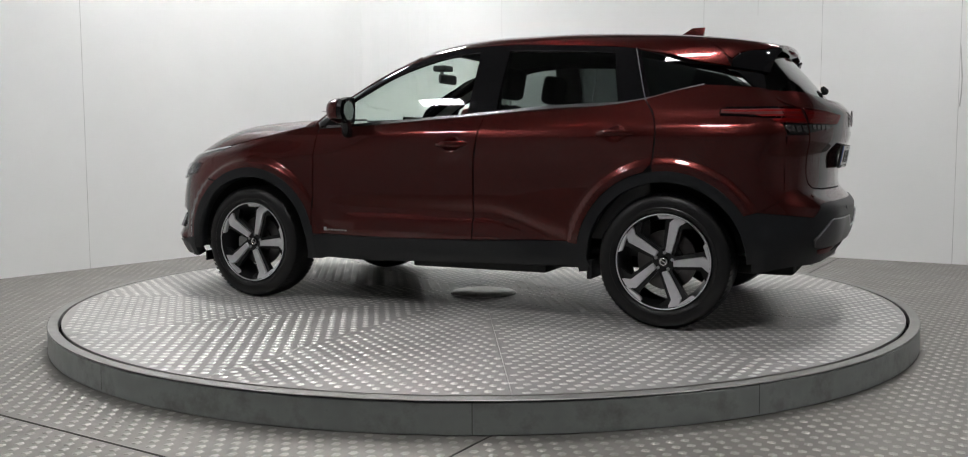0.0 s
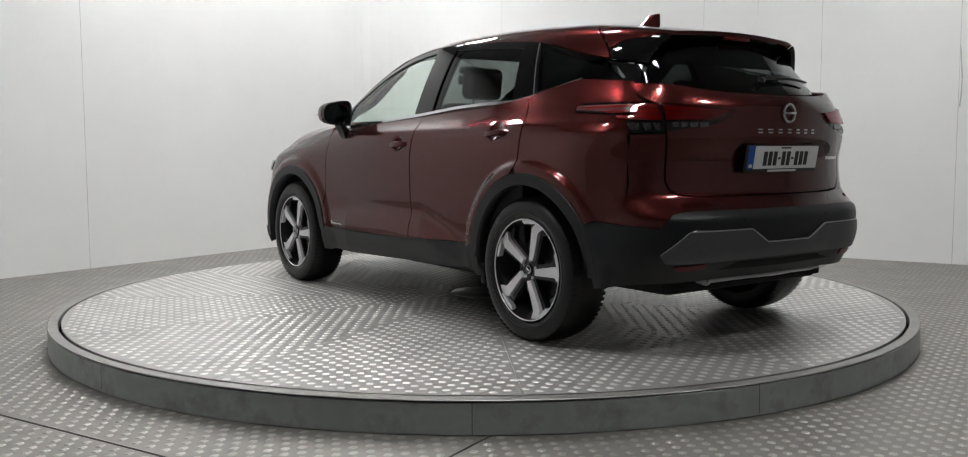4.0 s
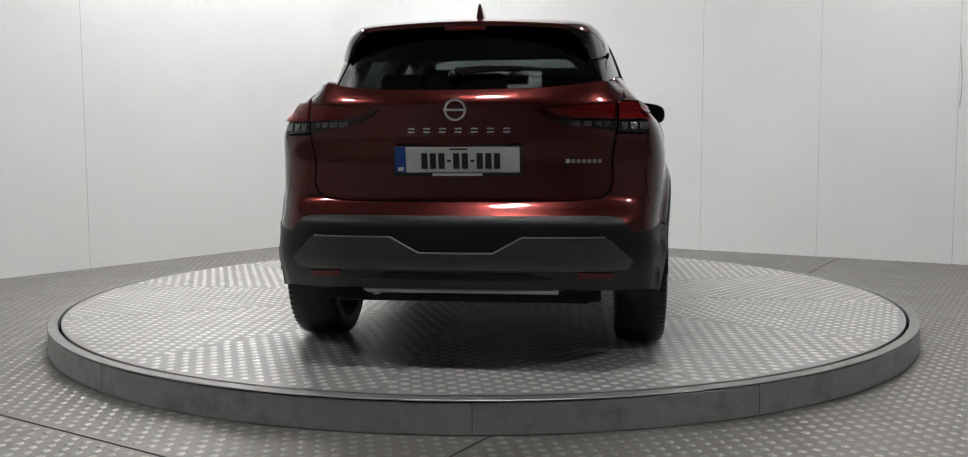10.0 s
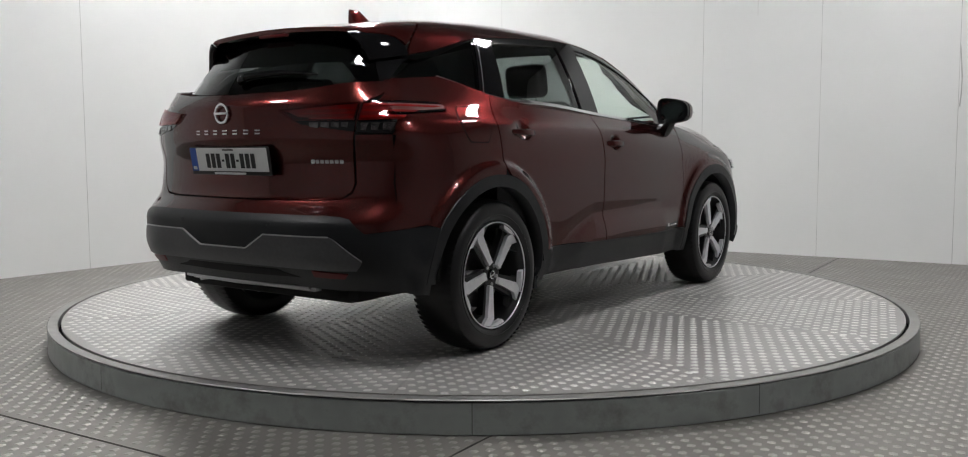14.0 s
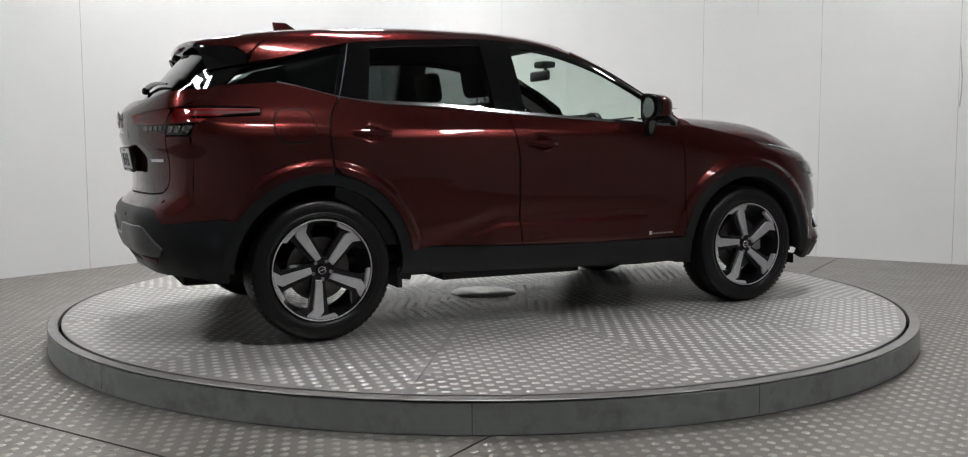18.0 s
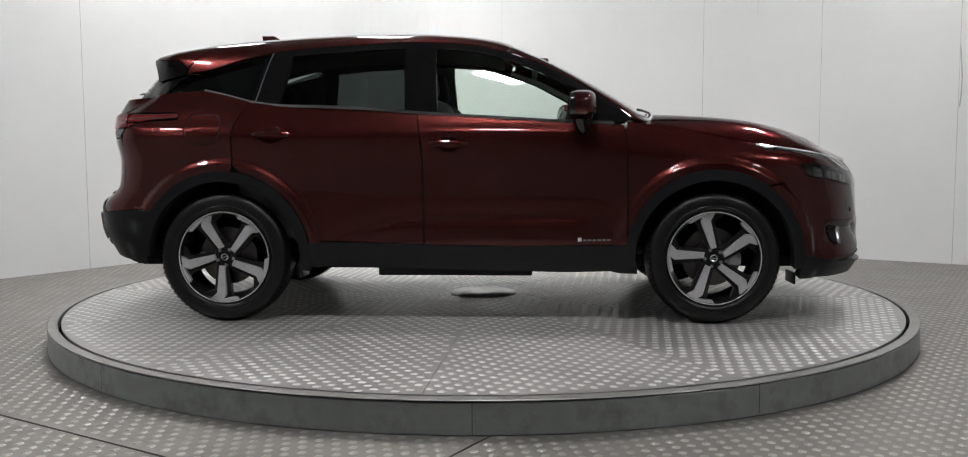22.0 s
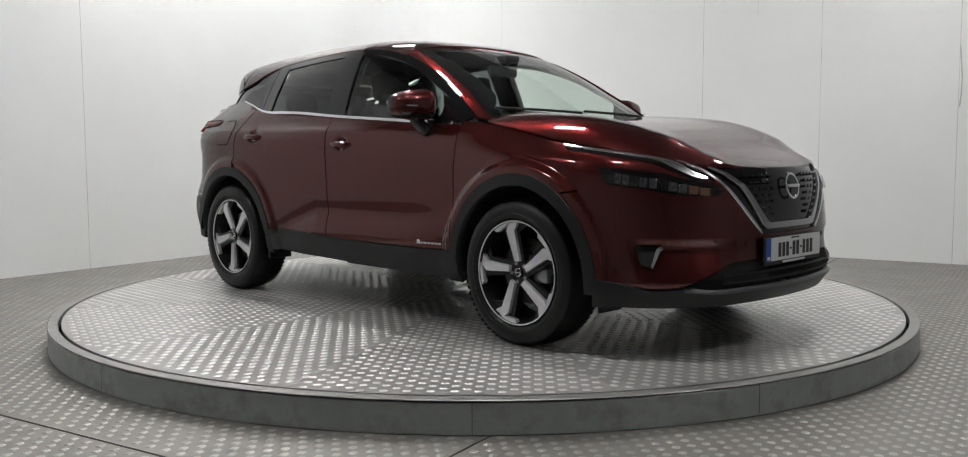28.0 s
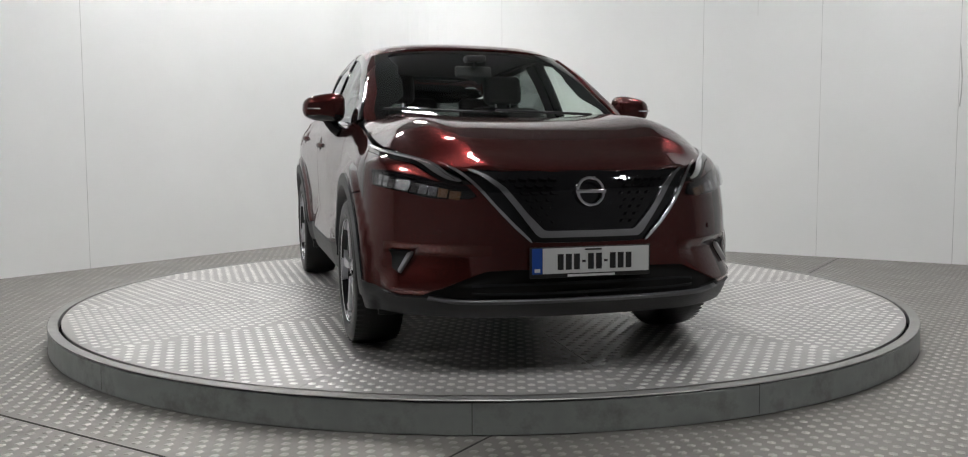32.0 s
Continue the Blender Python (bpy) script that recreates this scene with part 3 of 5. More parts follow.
def body_bump(p):
    """Flares round the wheels, the light-catching fold low on the doors and the shoulder line."""
    x, z = p[:, 0], p[:, 2]
    d = np.zeros(len(x))
    for cx in (WHEEL_X, -WHEEL_X):
        r = np.hypot(x - cx, z - 0.35)
        q = np.clip((0.552 - r) / 0.045, 0, 1)
        d += 0.020 * q * q * (3 - 2 * q) * (z > 0.2)
    door = np.clip((0.80 - x) / 0.25, 0, 1) * np.clip((x + 0.85) / 0.35, 0, 1)
    lim = 0.555 + 0.012 * x - 0.10 * np.clip((-0.35 - x) / 0.35, 0, 1)
    t = (lim - z) / 0.10
    d += door * 0.022 * np.clip(t, 0, 1) ** 0.9 - door * 0.008 * np.exp(-((z - lim - 0.03) / 0.045) ** 2)
    d += 0.004 * np.exp(-((z - (1.045 - 0.01 * x)) / 0.02) ** 2) * np.clip((1.4 - x) / 0.9, 0, 1) * (x > -1.95)
    for hx, hz in HANDLES:
        d -= 0.020 * np.exp(-(np.hypot((x - hx - 0.005) / 1.25, z - hz - 0.004) / 0.036) ** 4)
    # the shelf under each front corner that catches the light
    y = np.abs(p[:, 1])
    win = np.clip((y - 0.42) / 0.1, 0, 1) * np.clip((x - 1.93) / 0.05, 0, 1)
    d += win * (0.020 - 0.055 * np.clip((z - 0.36) / 0.15, 0, 1)) * np.clip((0.55 - z) / 0.05, 0, 1) * np.clip((z - 0.325) / 0.035, 0, 1)
    return d


LEVELS = [0.20, 0.35, 0.50, 0.62, 0.75, 0.88, 1.00, 1.12, 1.25]
same = lambda v: [v] * 9
COLUMNS = [
    ([2.20, 2.275, 2.272, 2.270, 2.262, 2.20, 1.95, 1.40, 1.10], same(0)),
    ([2.18, 2.258, 2.254, 2.250, 2.238, 2.17, 1.92, 1.38, 1.08], same(0.30)),
    ([2.12, 2.208, 2.198, 2.188, 2.165, 2.085, 1.80, 1.30, 1.04], same(0.52)),
    ([2.00, 2.095, 2.08, 2.07, 2.042, 1.968, 1.63, 1.18, 0.98], [0.69] * 6 + [0.685, 0.675, 0.60]),
    ([1.86, 1.950, 1.937, 1.928, 1.90, 1.835, 1.46, 1.06, 0.90], [0.80, 0.815, 0.815, 0.815, 0.814, 0.805, 0.782, 0.748, 0.66]),
    ([1.72, 1.76, 1.76, 1.75, 1.72, 1.65, 1.31, 0.99, 0.84], [0.84, 0.878, 0.884, 0.882, 0.878, 0.862, 0.808, 0.764, 0.68]),
    ([1.33, 1.33, 1.33, 1.33, 1.33, 1.31, 1.14, 0.92, 0.75], [0.82, 0.880, 0.895, 0.897, 0.894, 0.876, 0.824, 0.774, 0.69]),
    ([0.86, 0.86, 0.86, 0.86, 0.86, 0.86, 0.84, 0.78, 0.60], [0.80, 0.860, 0.878, 0.874, 0.874, 0.868, 0.842, 0.784, 0.71]),
    (same(0.2), [0.79, 0.858, 0.876, 0.876, 0.878, 0.880, 0.868, 0.806, 0.735]),
    (same(-0.45), [0.79, 0.858, 0.878, 0.880, 0.884, 0.888, 0.876, 0.812, 0.742]),
    (same(-1.0), [0.79, 0.860, 0.882, 0.888, 0.894, 0.898, 0.886, 0.815, 0.735]),
    (same(-1.33), [0.80, 0.865, 0.888, 0.896, 0.900, 0.900, 0.890, 0.825, 0.722]),
    (same(-1.72), [0.78, 0.845, 0.872, 0.874, 0.876, 0.877, 0.868, 0.795, 0.672]),
    ([-1.85, -1.915, -1.975, -1.995, -1.93, -1.915, -1.925, -1.885, -1.80], [0.775, 0.805, 0.812, 0.795, 0.785, 0.785, 0.795, 0.755, 0.635]),
    ([-1.97, -2.05, -2.125, -2.135, -2.025, -2.02, -2.045, -2.025, -1.945], same(0.60)),
    ([-2.01, -2.085, -2.16, -2.175, -2.085, -2.085, -2.13, -2.125, -2.03], same(0.33)),
    ([-2.03, -2.10, -2.175, -2.19, -2.105, -2.105, -2.165, -2.165, -2.05], same(0)),
]
BODY = Skin(LEVELS, COLUMNS, body_bump)

G_LEVELS = [1.02, 1.15, 1.28, 1.40, 1.50, 1.57]
s6 = lambda v: [v] * 6
G_COLUMNS = [
    ([1.22, 1.03, 0.81, 0.59, 0.37, 0.20], s6(0)),
    ([1.20, 1.01, 0.79, 0.57, 0.35, 0.18], s6(0.35)),
    ([1.09, 0.93, 0.72, 0.51, 0.30, 0.13], [0.67, 0.635, 0.597, 0.565, 0.532, 0.495]),
    ([0.98, 0.84, 0.64, 0.43, 0.20, 0.02], [0.80, 0.753, 0.703, 0.655, 0.609, 0.567]),
    ([0.75, 0.62, 0.40, 0.20, -0.02, -0.2], [0.822, 0.785, 0.739, 0.687, 0.635, 0.590]),
    (s6(-0.25), [0.832, 0.794, 0.747, 0.694, 0.641, 0.596]),
    (s6(-0.85), [0.837, 0.793, 0.739, 0.680, 0.622, 0.572]),
    ([-1.45, -1.42, -1.38, -1.35, -1.30, -1.25], [0.822, 0.772, 0.714, 0.655, 0.598, 0.545]),
    ([-1.88, -1.84, -1.77, -1.69, -1.60, -1.5], [0.77, 0.69, 0.628, 0.578, 0.53, 0.48]),
    ([-2.07, -2.02, -1.92, -1.82, -1.73, -1.6], [0.52, 0.48, 0.455, 0.43, 0.41, 0.36]),
    ([-2.13, -2.085, -1.985, -1.88, -1.79, -1.66], s6(0)),
]


def cabin_bump(p):
    """The rear quarter stands steeper than the doors' glass."""
    x, y, z = p[:, 0], np.abs(p[:, 1]), p[:, 2]
    rear = np.clip((-0.80 - x) / 0.55, 0, 1)
    rear = rear * rear * (3 - 2 * rear) * np.clip((y - 0.46) / 0.10, 0, 1)
    d = 1.47 - z
    return -rear * 0.085 * (d + np.sqrt(d * d + 0.003))


CABIN = Skin(G_LEVELS, G_COLUMNS, cabin_bump)

HOOD_MID = curve_fn([(0.9, 1.128), (1.1, 1.126), (1.3, 1.117), (1.5, 1.099), (1.7, 1.062), (1.86, 1.015), (2.0, 0.960), (2.12, 0.912), (2.2, 0.872), (2.3, 0.80)])
HOOD_EDGE = curve_fn([(0.9, 1.085), (1.15, 1.052), (1.3, 1.020), (1.43, 0.994), (1.56, 0.968), (1.684, 0.947), (1.8, 0.931), (1.944, 0.906), (2.02, 0.886), (2.1, 0.850), (2.3, 0.74)])
HOOD_LINE = curve_fn([(0.9, 0.773), (1.15, 0.779), (1.43, 0.785), (1.56, 0.782), (1.684, 0.773), (1.8, 0.738), (1.944, 0.672), (2.02, 0.628), (2.1, 0.60), (2.3, 0.58)])


def hood_fn(x, y):
    a, b = HOOD_MID(x + 0.055 * (np.abs(y) / 0.5) ** 2 * np.clip((x - 1.93) / 0.12, 0, 1)), HOOD_EDGE(x)
    u = np.abs(y) / HOOD_LINE(x)
    crown = -0.016 * (1 - np.clip(u / 0.7, 0, 1) ** 2) + 0.010 * np.exp(-((u - 0.72) / 0.13) ** 2)
    return np.column_stack([x, y, a + (b - a) * np.minimum(u, 1.1) ** np.interp(x, [1.2, 1.6, 1.9, 2.05], [7.5, 9.0, 6.5, 5.0]) + crown])


HOOD = Patch(hood_fn)
ROOF_MID = curve_fn([(-1.95, 1.488), (-1.85, 1.505), (-1.7, 1.532), (-1.5, 1.562), (-1.2, 1.595), (-0.9, 1.616), (-0.6, 1.627), (-0.3, 1.628), (-0.05, 1.614), (0.12, 1.592), (0.22, 1.566), (0.35, 1.52)])
ROOF_EDGE = curve_fn([(-1.95, 1.30), (-1.80, 1.335), (-1.6, 1.372), (-1.45, 1.40), (-1.3, 1.445), (-1.116, 1.489), (-0.98, 1.506), (-0.64, 1.531), (-0.33, 1.545), (-0.1, 1.538), (0.05, 1.520), (0.22, 1.480), (0.40, 1.41)])


def roof_side(x):
    """Half width of the roof along its window edge."""
    z = ROOF_EDGE(x)
    s = np.array([CABIN.find("x", float(a), float(b)) for a, b in zip(x, z)])
    return CABIN.shaped(s, z)[:, 1] + 0.003


_rx = np.linspace(-1.9, 0.45, 60)
_ry = roof_side(_rx)


def roof_fn(x, u):
    """u runs from 0 in the middle to 1 at the window edge (signed)."""
    w = np.interp(x, _rx, _ry)
    a, b = ROOF_MID(x), ROOF_EDGE(x)
    q = np.clip(np.abs(u), 0, 1.2)
    n = np.interp(x, [-1.8, -1.5, -1.1, -0.4], [24.0, 14.0, 8.0, 5.5])
    z = a - 0.028 * q ** 2 - (a - b - 0.028) * q ** n
    return np.column_stack([x, u * w, z])


def spoiler_fn(x, y):
    """The roof sheet again, by its plan width."""
    return roof_fn(x, y / np.interp(x, _rx, _ry))


ROOF = Patch(roof_fn)

car = tagged(new("car"), "dark metallic red crossover car with black cladding on a turntable", "car")
HOODLINE = [(0.93, 1.083), (1.15, 1.052), (1.30, 1.018), (1.43, 0.992), (1.60, 0.962), (1.72, 0.934)]
BELT = [(-1.49, 1.285), (-1.36, 1.258), (-1.195, 1.216), (-1.04, 1.188), (-0.9, 1.177), (-0.638, 1.166), (-0.259, 1.137), (0.2, 1.108), (0.576, 1.086), (0.80, 1.077)]


def belt_z(x):
    return float(np.interp(x, [p[0] for p in BELT], [p[1] for p in BELT]))


DRL_TOP = [(1.56, 0.962), (1.684, 0.945), (1.80, 0.930), (1.944, 0.906), (2.02, 0.886), (2.10, 0.836), (2.138, 0.812)]
DRL_LOW = [(1.605, 0.937), (1.729, 0.922), (1.85, 0.905), (1.965, 0.882), (2.067, 0.826), (2.107, 0.804), (2.141, 0.800)]
V_OUT = [(0.60, 0.890), (0.552, 0.862), (0.479, 0.797), (0.403, 0.705), (0.325, 0.619), (0.262, 0.562)]
V_IN = [(0.486, 0.866), (0.418, 0.834), (0.356, 0.787), (0.270, 0.678), (0.206, 0.612)]


def build_side(side):
    kw = dict(side=side)
    # front wing, cut round the wheel
    arch = arc_line(WHEEL_X, 0.35, 0.455, 180, 58)
    wing = smooth_line(HOODLINE[:4] + [(1.56, 0.966)]) + [(1.60, 0.935), (1.66, 0.85), (1.70, 0.76)] + list(reversed(arch)) + [(0.872, 0.36), (0.875, 0.743), (0.868, 0.96), (0.86, 1.04), (0.87, 1.09)]
    sheet("front_wing", BODY, wing, PAINT, car, du=0.02, dv=0.015, **kw)
    fd = [(0.868, 0.425), (0.871, 0.743), (0.864, 0.96), (0.856, 1.04), (0.855, 1.07)] + [(x, belt_z(x) - 0.005) for x in (0.8, 0.576, 0.2, -0.265)] + smooth_line([(-0.268, 1.12), (-0.249, 1.015), (-0.233, 0.883), (-0.228, 0.584), (-0.226, 0.43)]) + [(0.2, 0.422)]
    door_f = sheet("front_door", BODY, fd, PAINT, car, du=0.02, dv=0.015, **kw)
    rear_edge = smooth_line([(-1.19, 1.205), (-1.25, 1.12), (-1.277, 1.018), (-1.272, 0.93), (-1.266, 0.86)])
    arch_front = arc_line(-WHEEL_X, 0.35, 0.48, 82, 5, 16)
    rd = [(-0.232, 0.43), (-0.234, 0.584), (-0.239, 0.883), (-0.255, 1.015)] + [(x, belt_z(x) - 0.005) for x in (-0.272, -0.638, -0.9, -1.04)] + rear_edge + arch_front[1:] + [(-0.80, 0.44), (-0.58, 0.44)]
    door_r = sheet("rear_door", BODY, rd, PAINT, car, du=0.02, dv=0.015, **kw)
    seam = list(reversed(smooth_line([(-1.196, 1.205), (-1.256, 1.12), (-1.283, 1.018), (-1.278, 0.93), (-1.272, 0.86)])))
    quarter = [(-1.272, 0.84)] + seam + [(-1.36, 1.25), (-1.49, 1.277), (-1.62, 1.268), (-1.80, 1.25), (0.655, 1.235, "r"), (0.70, 1.145, "r"), (-1.60, 1.145), (-1.60, 1.108), (-1.88, 1.092), (-1.93, 1.00), (0.80, 1.005, "r"), (0.79, 0.95, "r"), (0.79, 0.80, "r"), (-1.93, 0.70), (-1.80, 0.62), (-1.73, 0.60)] + list(reversed(arc_line(-WHEEL_X, 0.35, 0.455, 83, 147, 14)))
    sheet("rear_quarter", BODY, quarter, PAINT, car, du=0.02, dv=0.015, **kw)
    if side < 0:
        flap = arc_line(-1.445, 1.055, 0.10, 0, 360, 28)[:-1]
        flap = [(-1.445 + (x + 1.445) * (1.0 if abs(x + 1.445) < 0.06 else 0.98), 1.055 + max(-0.078, min(0.078, z - 1.055))) for x, z in flap]
        edge = [(-1.445 + (x + 1.445) * 1.06, 1.055 + (z - 1.055) * 1.075) for x, z in flap]
        sheet("flap_gap", BODY, edge, VOID, car, off=0.0010, depth=0, gap=0, du=0.03, dv=0.03, label="dark gap round the fuel flap", **kw)
        sheet("fuel_flap", BODY, flap, PAINT, car, off=0.0030, depth=0.0025, gap=0, du=0.02, dv=0.02, label="rounded fuel filler flap", **kw)
    # black cladding round the wheels and along the sill
    for cx, a0, a1 in ((WHEEL_X, -6, 188), (-WHEEL_X, -8, 178)):
        ring = arc_line(cx, 0.35, 0.420, a0, a1, 36) + list(reversed(arc_line(cx, 0.352, 0.474, a0, a1, 36)))
        sheet("wheel_arch_trim", BODY, ring, CLAD, car, off=0.007, depth=0.07, label="matt black plastic wheel arch trim", du=0.03, dv=0.03, gap=0, **kw)
        bm = lathe_bm([(0.05, 0.50), (0.435, 0.50), (0.438, 0.62), (0.425, 0.90)], 40, "y", 4, 172)
        if side < 0:
            bmesh.ops.scale(bm, vec=(1, -1, 1), verts=bm.verts)
        bmesh.ops.translate(bm, vec=(cx, 0, 0.35), verts=bm.verts)
        part("wheel_well", bm, VOID, car, "dark wheel arch liner", smooth=True)
    sill = [(0.93, 0.275), (0.875, 0.42), (0.2, 0.418), (-0.22, 0.426), (-0.58, 0.436), (-0.80, 0.436), (-0.875, 0.43), (-0.93, 0.31), (-0.3, 0.305), (0.5, 0.285)]
    sheet("sill_cladding", BODY, sill, CLAD, car, off=0.005, depth=0.10, gap=0, label="matt black plastic sill cladding", dv=0.03, **kw)
    # inner shell closes the gaps behind the panels
    shell = [(2.27, 0.30)] + [(2.24, 0.80), (2.05, 0.84), (1.8, 0.885), (1.43, 0.965), (1.15, 1.02), (0.9, 1.055)] + [(x, z - 0.03) for x, z in reversed(BELT)] + [(-1.8, 1.22), (-1.98, 1.17), (-2.10, 1.12), (-2.16, 1.10), (-2.19, 0.40), (-1.80, 0.36)] + list(reversed(arc_line(-WHEEL_X, 0.35, 0.432, 5, 175, 20))) + [(-0.9, 0.31), (0.9, 0.29)] + list(reversed(arc_line(WHEEL_X, 0.35, 0.432, 5, 175, 20))) + [(1.80, 0.28)]
    sheet("inner_shell", BODY, shell, VOID, car, off=-0.016, depth=0, gap=0, label="dark inner body shell", **kw)
    # cabin frame
    pillar = smooth_line([(0.93, 1.10), (0.752, 1.226), (0.574, 1.33), (0.397, 1.419), (0.23, 1.480)]) + [(0.245, 1.505), (0.275, 1.493)] + smooth_line([(0.430, 1.427), (0.600, 1.337), (0.775, 1.235), (0.955, 1.115), (1.00, 1.085)])
    sheet("front_pillar", CABIN, pillar, PAINT, car, depth=0.03, off=0.004, du=0.04, dv=0.03, **kw)
    bp = [(-0.155, 1.13), (-0.185, 1.537), (-0.36, 1.541), (-0.34, 1.145)]
    sheet("centre_pillar", CABIN, bp, BLACK_GLOSS, car, depth=0.05, off=0.001, label="gloss black door pillar trim", **kw)
    # black frames along the window tops
    top = [(-1.116, 1.489), (-0.98, 1.506), (-0.64, 1.531), (-0.33, 1.545), (-0.1, 1.540), (0.05, 1.522), (0.22, 1.482), (0.397, 1.417), (0.574, 1.328), (0.752, 1.224), (0.90, 1.118)]
    low = [(0.86, 1.112), (0.72, 1.207), (0.55, 1.300), (0.38, 1.386), (0.20, 1.448), (0.04, 1.486), (-0.1, 1.503), (-0.33, 1.508), (-0.64, 1.496), (-0.96, 1.472), (-1.09, 1.455)]
    sheet("window_frame", CABIN, smooth_line(top, 4) + smooth_line(low, 4), BLACK_GLOSS, car, off=-0.001, depth=0.02, gap=0, label="black window frame", du=0.05, dv=0.03, **kw)
    cp = [(-1.045, 1.187), (-0.985, 1.49), (-1.125, 1.478), (-1.215, 1.222)]
    sheet("rear_pillar_trim", CABIN, cp, BLACK_GLOSS, car, off=0.000, depth=0.03, gap=0, label="gloss black pillar behind the rear door", **kw)
    bar = [(-1.187, 1.215), (-1.102, 1.486), (-1.107, 1.485), (-1.192, 1.214)]
    sheet("door_edge_strip", CABIN, bar, GREYTRIM, car, off=0.003, depth=0.004, gap=0, du=0.02, label="thin shiny door edge", **kw)
    fq = [(0.86, 1.085), (0.66, 1.092), (0.655, 1.235), (0.80, 1.17), (0.90, 1.11)]
    sheet("mirror_triangle", CABIN, fq, BLACK_GLOSS, door_f, off=-0.002, depth=0.02, gap=0, label="black corner panel behind the mirror", **kw)
    # glass
    fw = [(0.86, 1.075), (0.2, 1.09), (-0.25, 1.12), (-0.25, 1.545)] + smooth_line([(-0.1, 1.545), (0.05, 1.528), (0.22, 1.488), (0.40, 1.427), (0.58, 1.337), (0.76, 1.232), (0.93, 1.12)])
    g = sheet("side_window", CABIN, fw, GLASS, door_f, off=-0.008, depth=0, label="clear tinted front side window", **kw)
    g.visible_shadow = False
    rw = [(-0.25, 1.12), (-0.638, 1.145), (-0.9, 1.16), (-1.04, 1.17), (-1.19, 1.20), (-1.10, 1.49), (-0.98, 1.508), (-0.64, 1.533), (-0.25, 1.546)]
    g = sheet("side_window", CABIN, rw, GLASS_DARK, door_r, off=-0.008, depth=0, label="dark privacy glass rear side window", **kw)
    g.visible_shadow = False
    qw = [(-1.20, 1.205), (-1.36, 1.245), (-1.49, 1.273), (-1.77, 1.255)] + smooth_line([(-1.68, 1.31), (-1.598, 1.356), (-1.434, 1.390), (-1.301, 1.432), (-1.116, 1.489)])
    sheet("quarter_window", CABIN, qw, GLASS_DARK, car, off=-0.004, depth=0.006, label="dark pointed rear quarter window", **kw)
    sheet("quarter_backing", CABIN, [(-1.40, 1.26), (-1.49, 1.27), (-1.77, 1.25), (-1.68, 1.30), (-1.598, 1.35), (-1.44, 1.38)], VOID, car, off=-0.03, depth=0, gap=0, label="dark panel behind the quarter window", **kw)
    cheek = [(-1.615, 1.0), (-1.62, 0.984), (-1.66, 0.963), (-1.705, 0.951), (-1.787, 0.941), (-1.843, 0.904), (-1.852, 0.92), (-1.84, 0.95), (-1.80, 1.0), (-1.70, 1.0)]
    sheet("spoiler_cheek", ROOF, cheek, BLACK_GLOSS, car, off=0.001, depth=0.03, gap=0, du=0.03, dv=0.02, label="gloss black end of the roof spoiler", **kw)
    fin = [(-1.775, 1.255), (-1.66, 1.345), (-1.60, 1.368), (-1.70, 1.352), (-1.76, 1.345), (0.56, 1.355, "r"), (0.63, 1.25, "r")]
    sheet("rear_window_fin", CABIN, fin, BLACK_GLOSS, car, off=0.003, depth=0.02, gap=0, du=0.03, dv=0.03, label="gloss black fin beside the rear window", **kw)
    strip = smooth_line([(x, z + 0.008) for x, z in BELT]) + list(reversed(smooth_line([(x, z - 0.007) for x, z in BELT])))
    sheet("window_strip", CABIN, strip, CHROME, car, off=0.012, depth=0.018, label="thin chrome strip under the windows", gap=0, du=0.06, dv=0.05, **kw)
    # lamps at the front
    drl = sheet("daytime_lamp", BODY, smooth_line(DRL_TOP) + list(reversed(smooth_line(DRL_LOW))), BLACK_GLOSS, car, off=0.001, depth=0.02, gap=0, du=0.03, dv=0.02, label="slim boomerang daytime running lamp", **kw)
    inner = smooth_line([(x, z - 0.006) for x, z in DRL_TOP]) + list(reversed(smooth_line([(x, z + 0.012) for x, z in DRL_LOW[:-1]] + [(2.132, 0.808)])))
    sheet("light_bar", BODY, inner, CHROME, drl, off=0.004, depth=0.005, gap=0, du=0.03, dv=0.02, label="pale light guide", **kw)
    line = smooth_line(DRL_TOP) + list(reversed(smooth_line([(x, z - 0.005) for x, z in DRL_TOP])))
    sheet("chrome_edge", BODY, line, CHROME, drl, off=0.007, depth=0.006, gap=0, du=0.04, dv=0.02, label="chrome edge", **kw)
    lamp_pts = smooth_line([(1.78, 0.857), (1.911, 0.849), (2.024, 0.828), (2.111, 0.80), (2.158, 0.792)], 3) + smooth_line([(2.188, 0.750), (2.178, 0.738), (2.10, 0.739), (1.994, 0.764), (1.826, 0.790)], 3)
    lamp = sheet("headlamp", BODY, lamp_pts, BLACK_GLOSS, car, off=0.002, depth=0.02, gap=0, du=0.03, dv=0.02, label="wide dark headlamp with clear lens", **kw)
    for k in range(11):
        x0 = 1.825 + 0.0305 * k
        x1 = x0 + 0.026
        zc = 0.819 - 0.0055 * k + (0 if k < 5 else -0.0012 * (k - 5) ** 1.3)
        h = 0.024 - 0.0006 * k
        cell = [(x0, zc + h), (x1, zc + h - 0.005), (x1 + 0.004, zc - h - 0.002), (x0 + 0.006, zc - h + 0.003)]
        sheet("lamp_cell", BODY, cell, AMBER if k > 8 else LAMP_IN if k % 3 else LAMP_DIM, lamp, off=0.004 + 0.003 * (k % 2), depth=0.006, gap=0, du=0.015, dv=0.012, **kw)
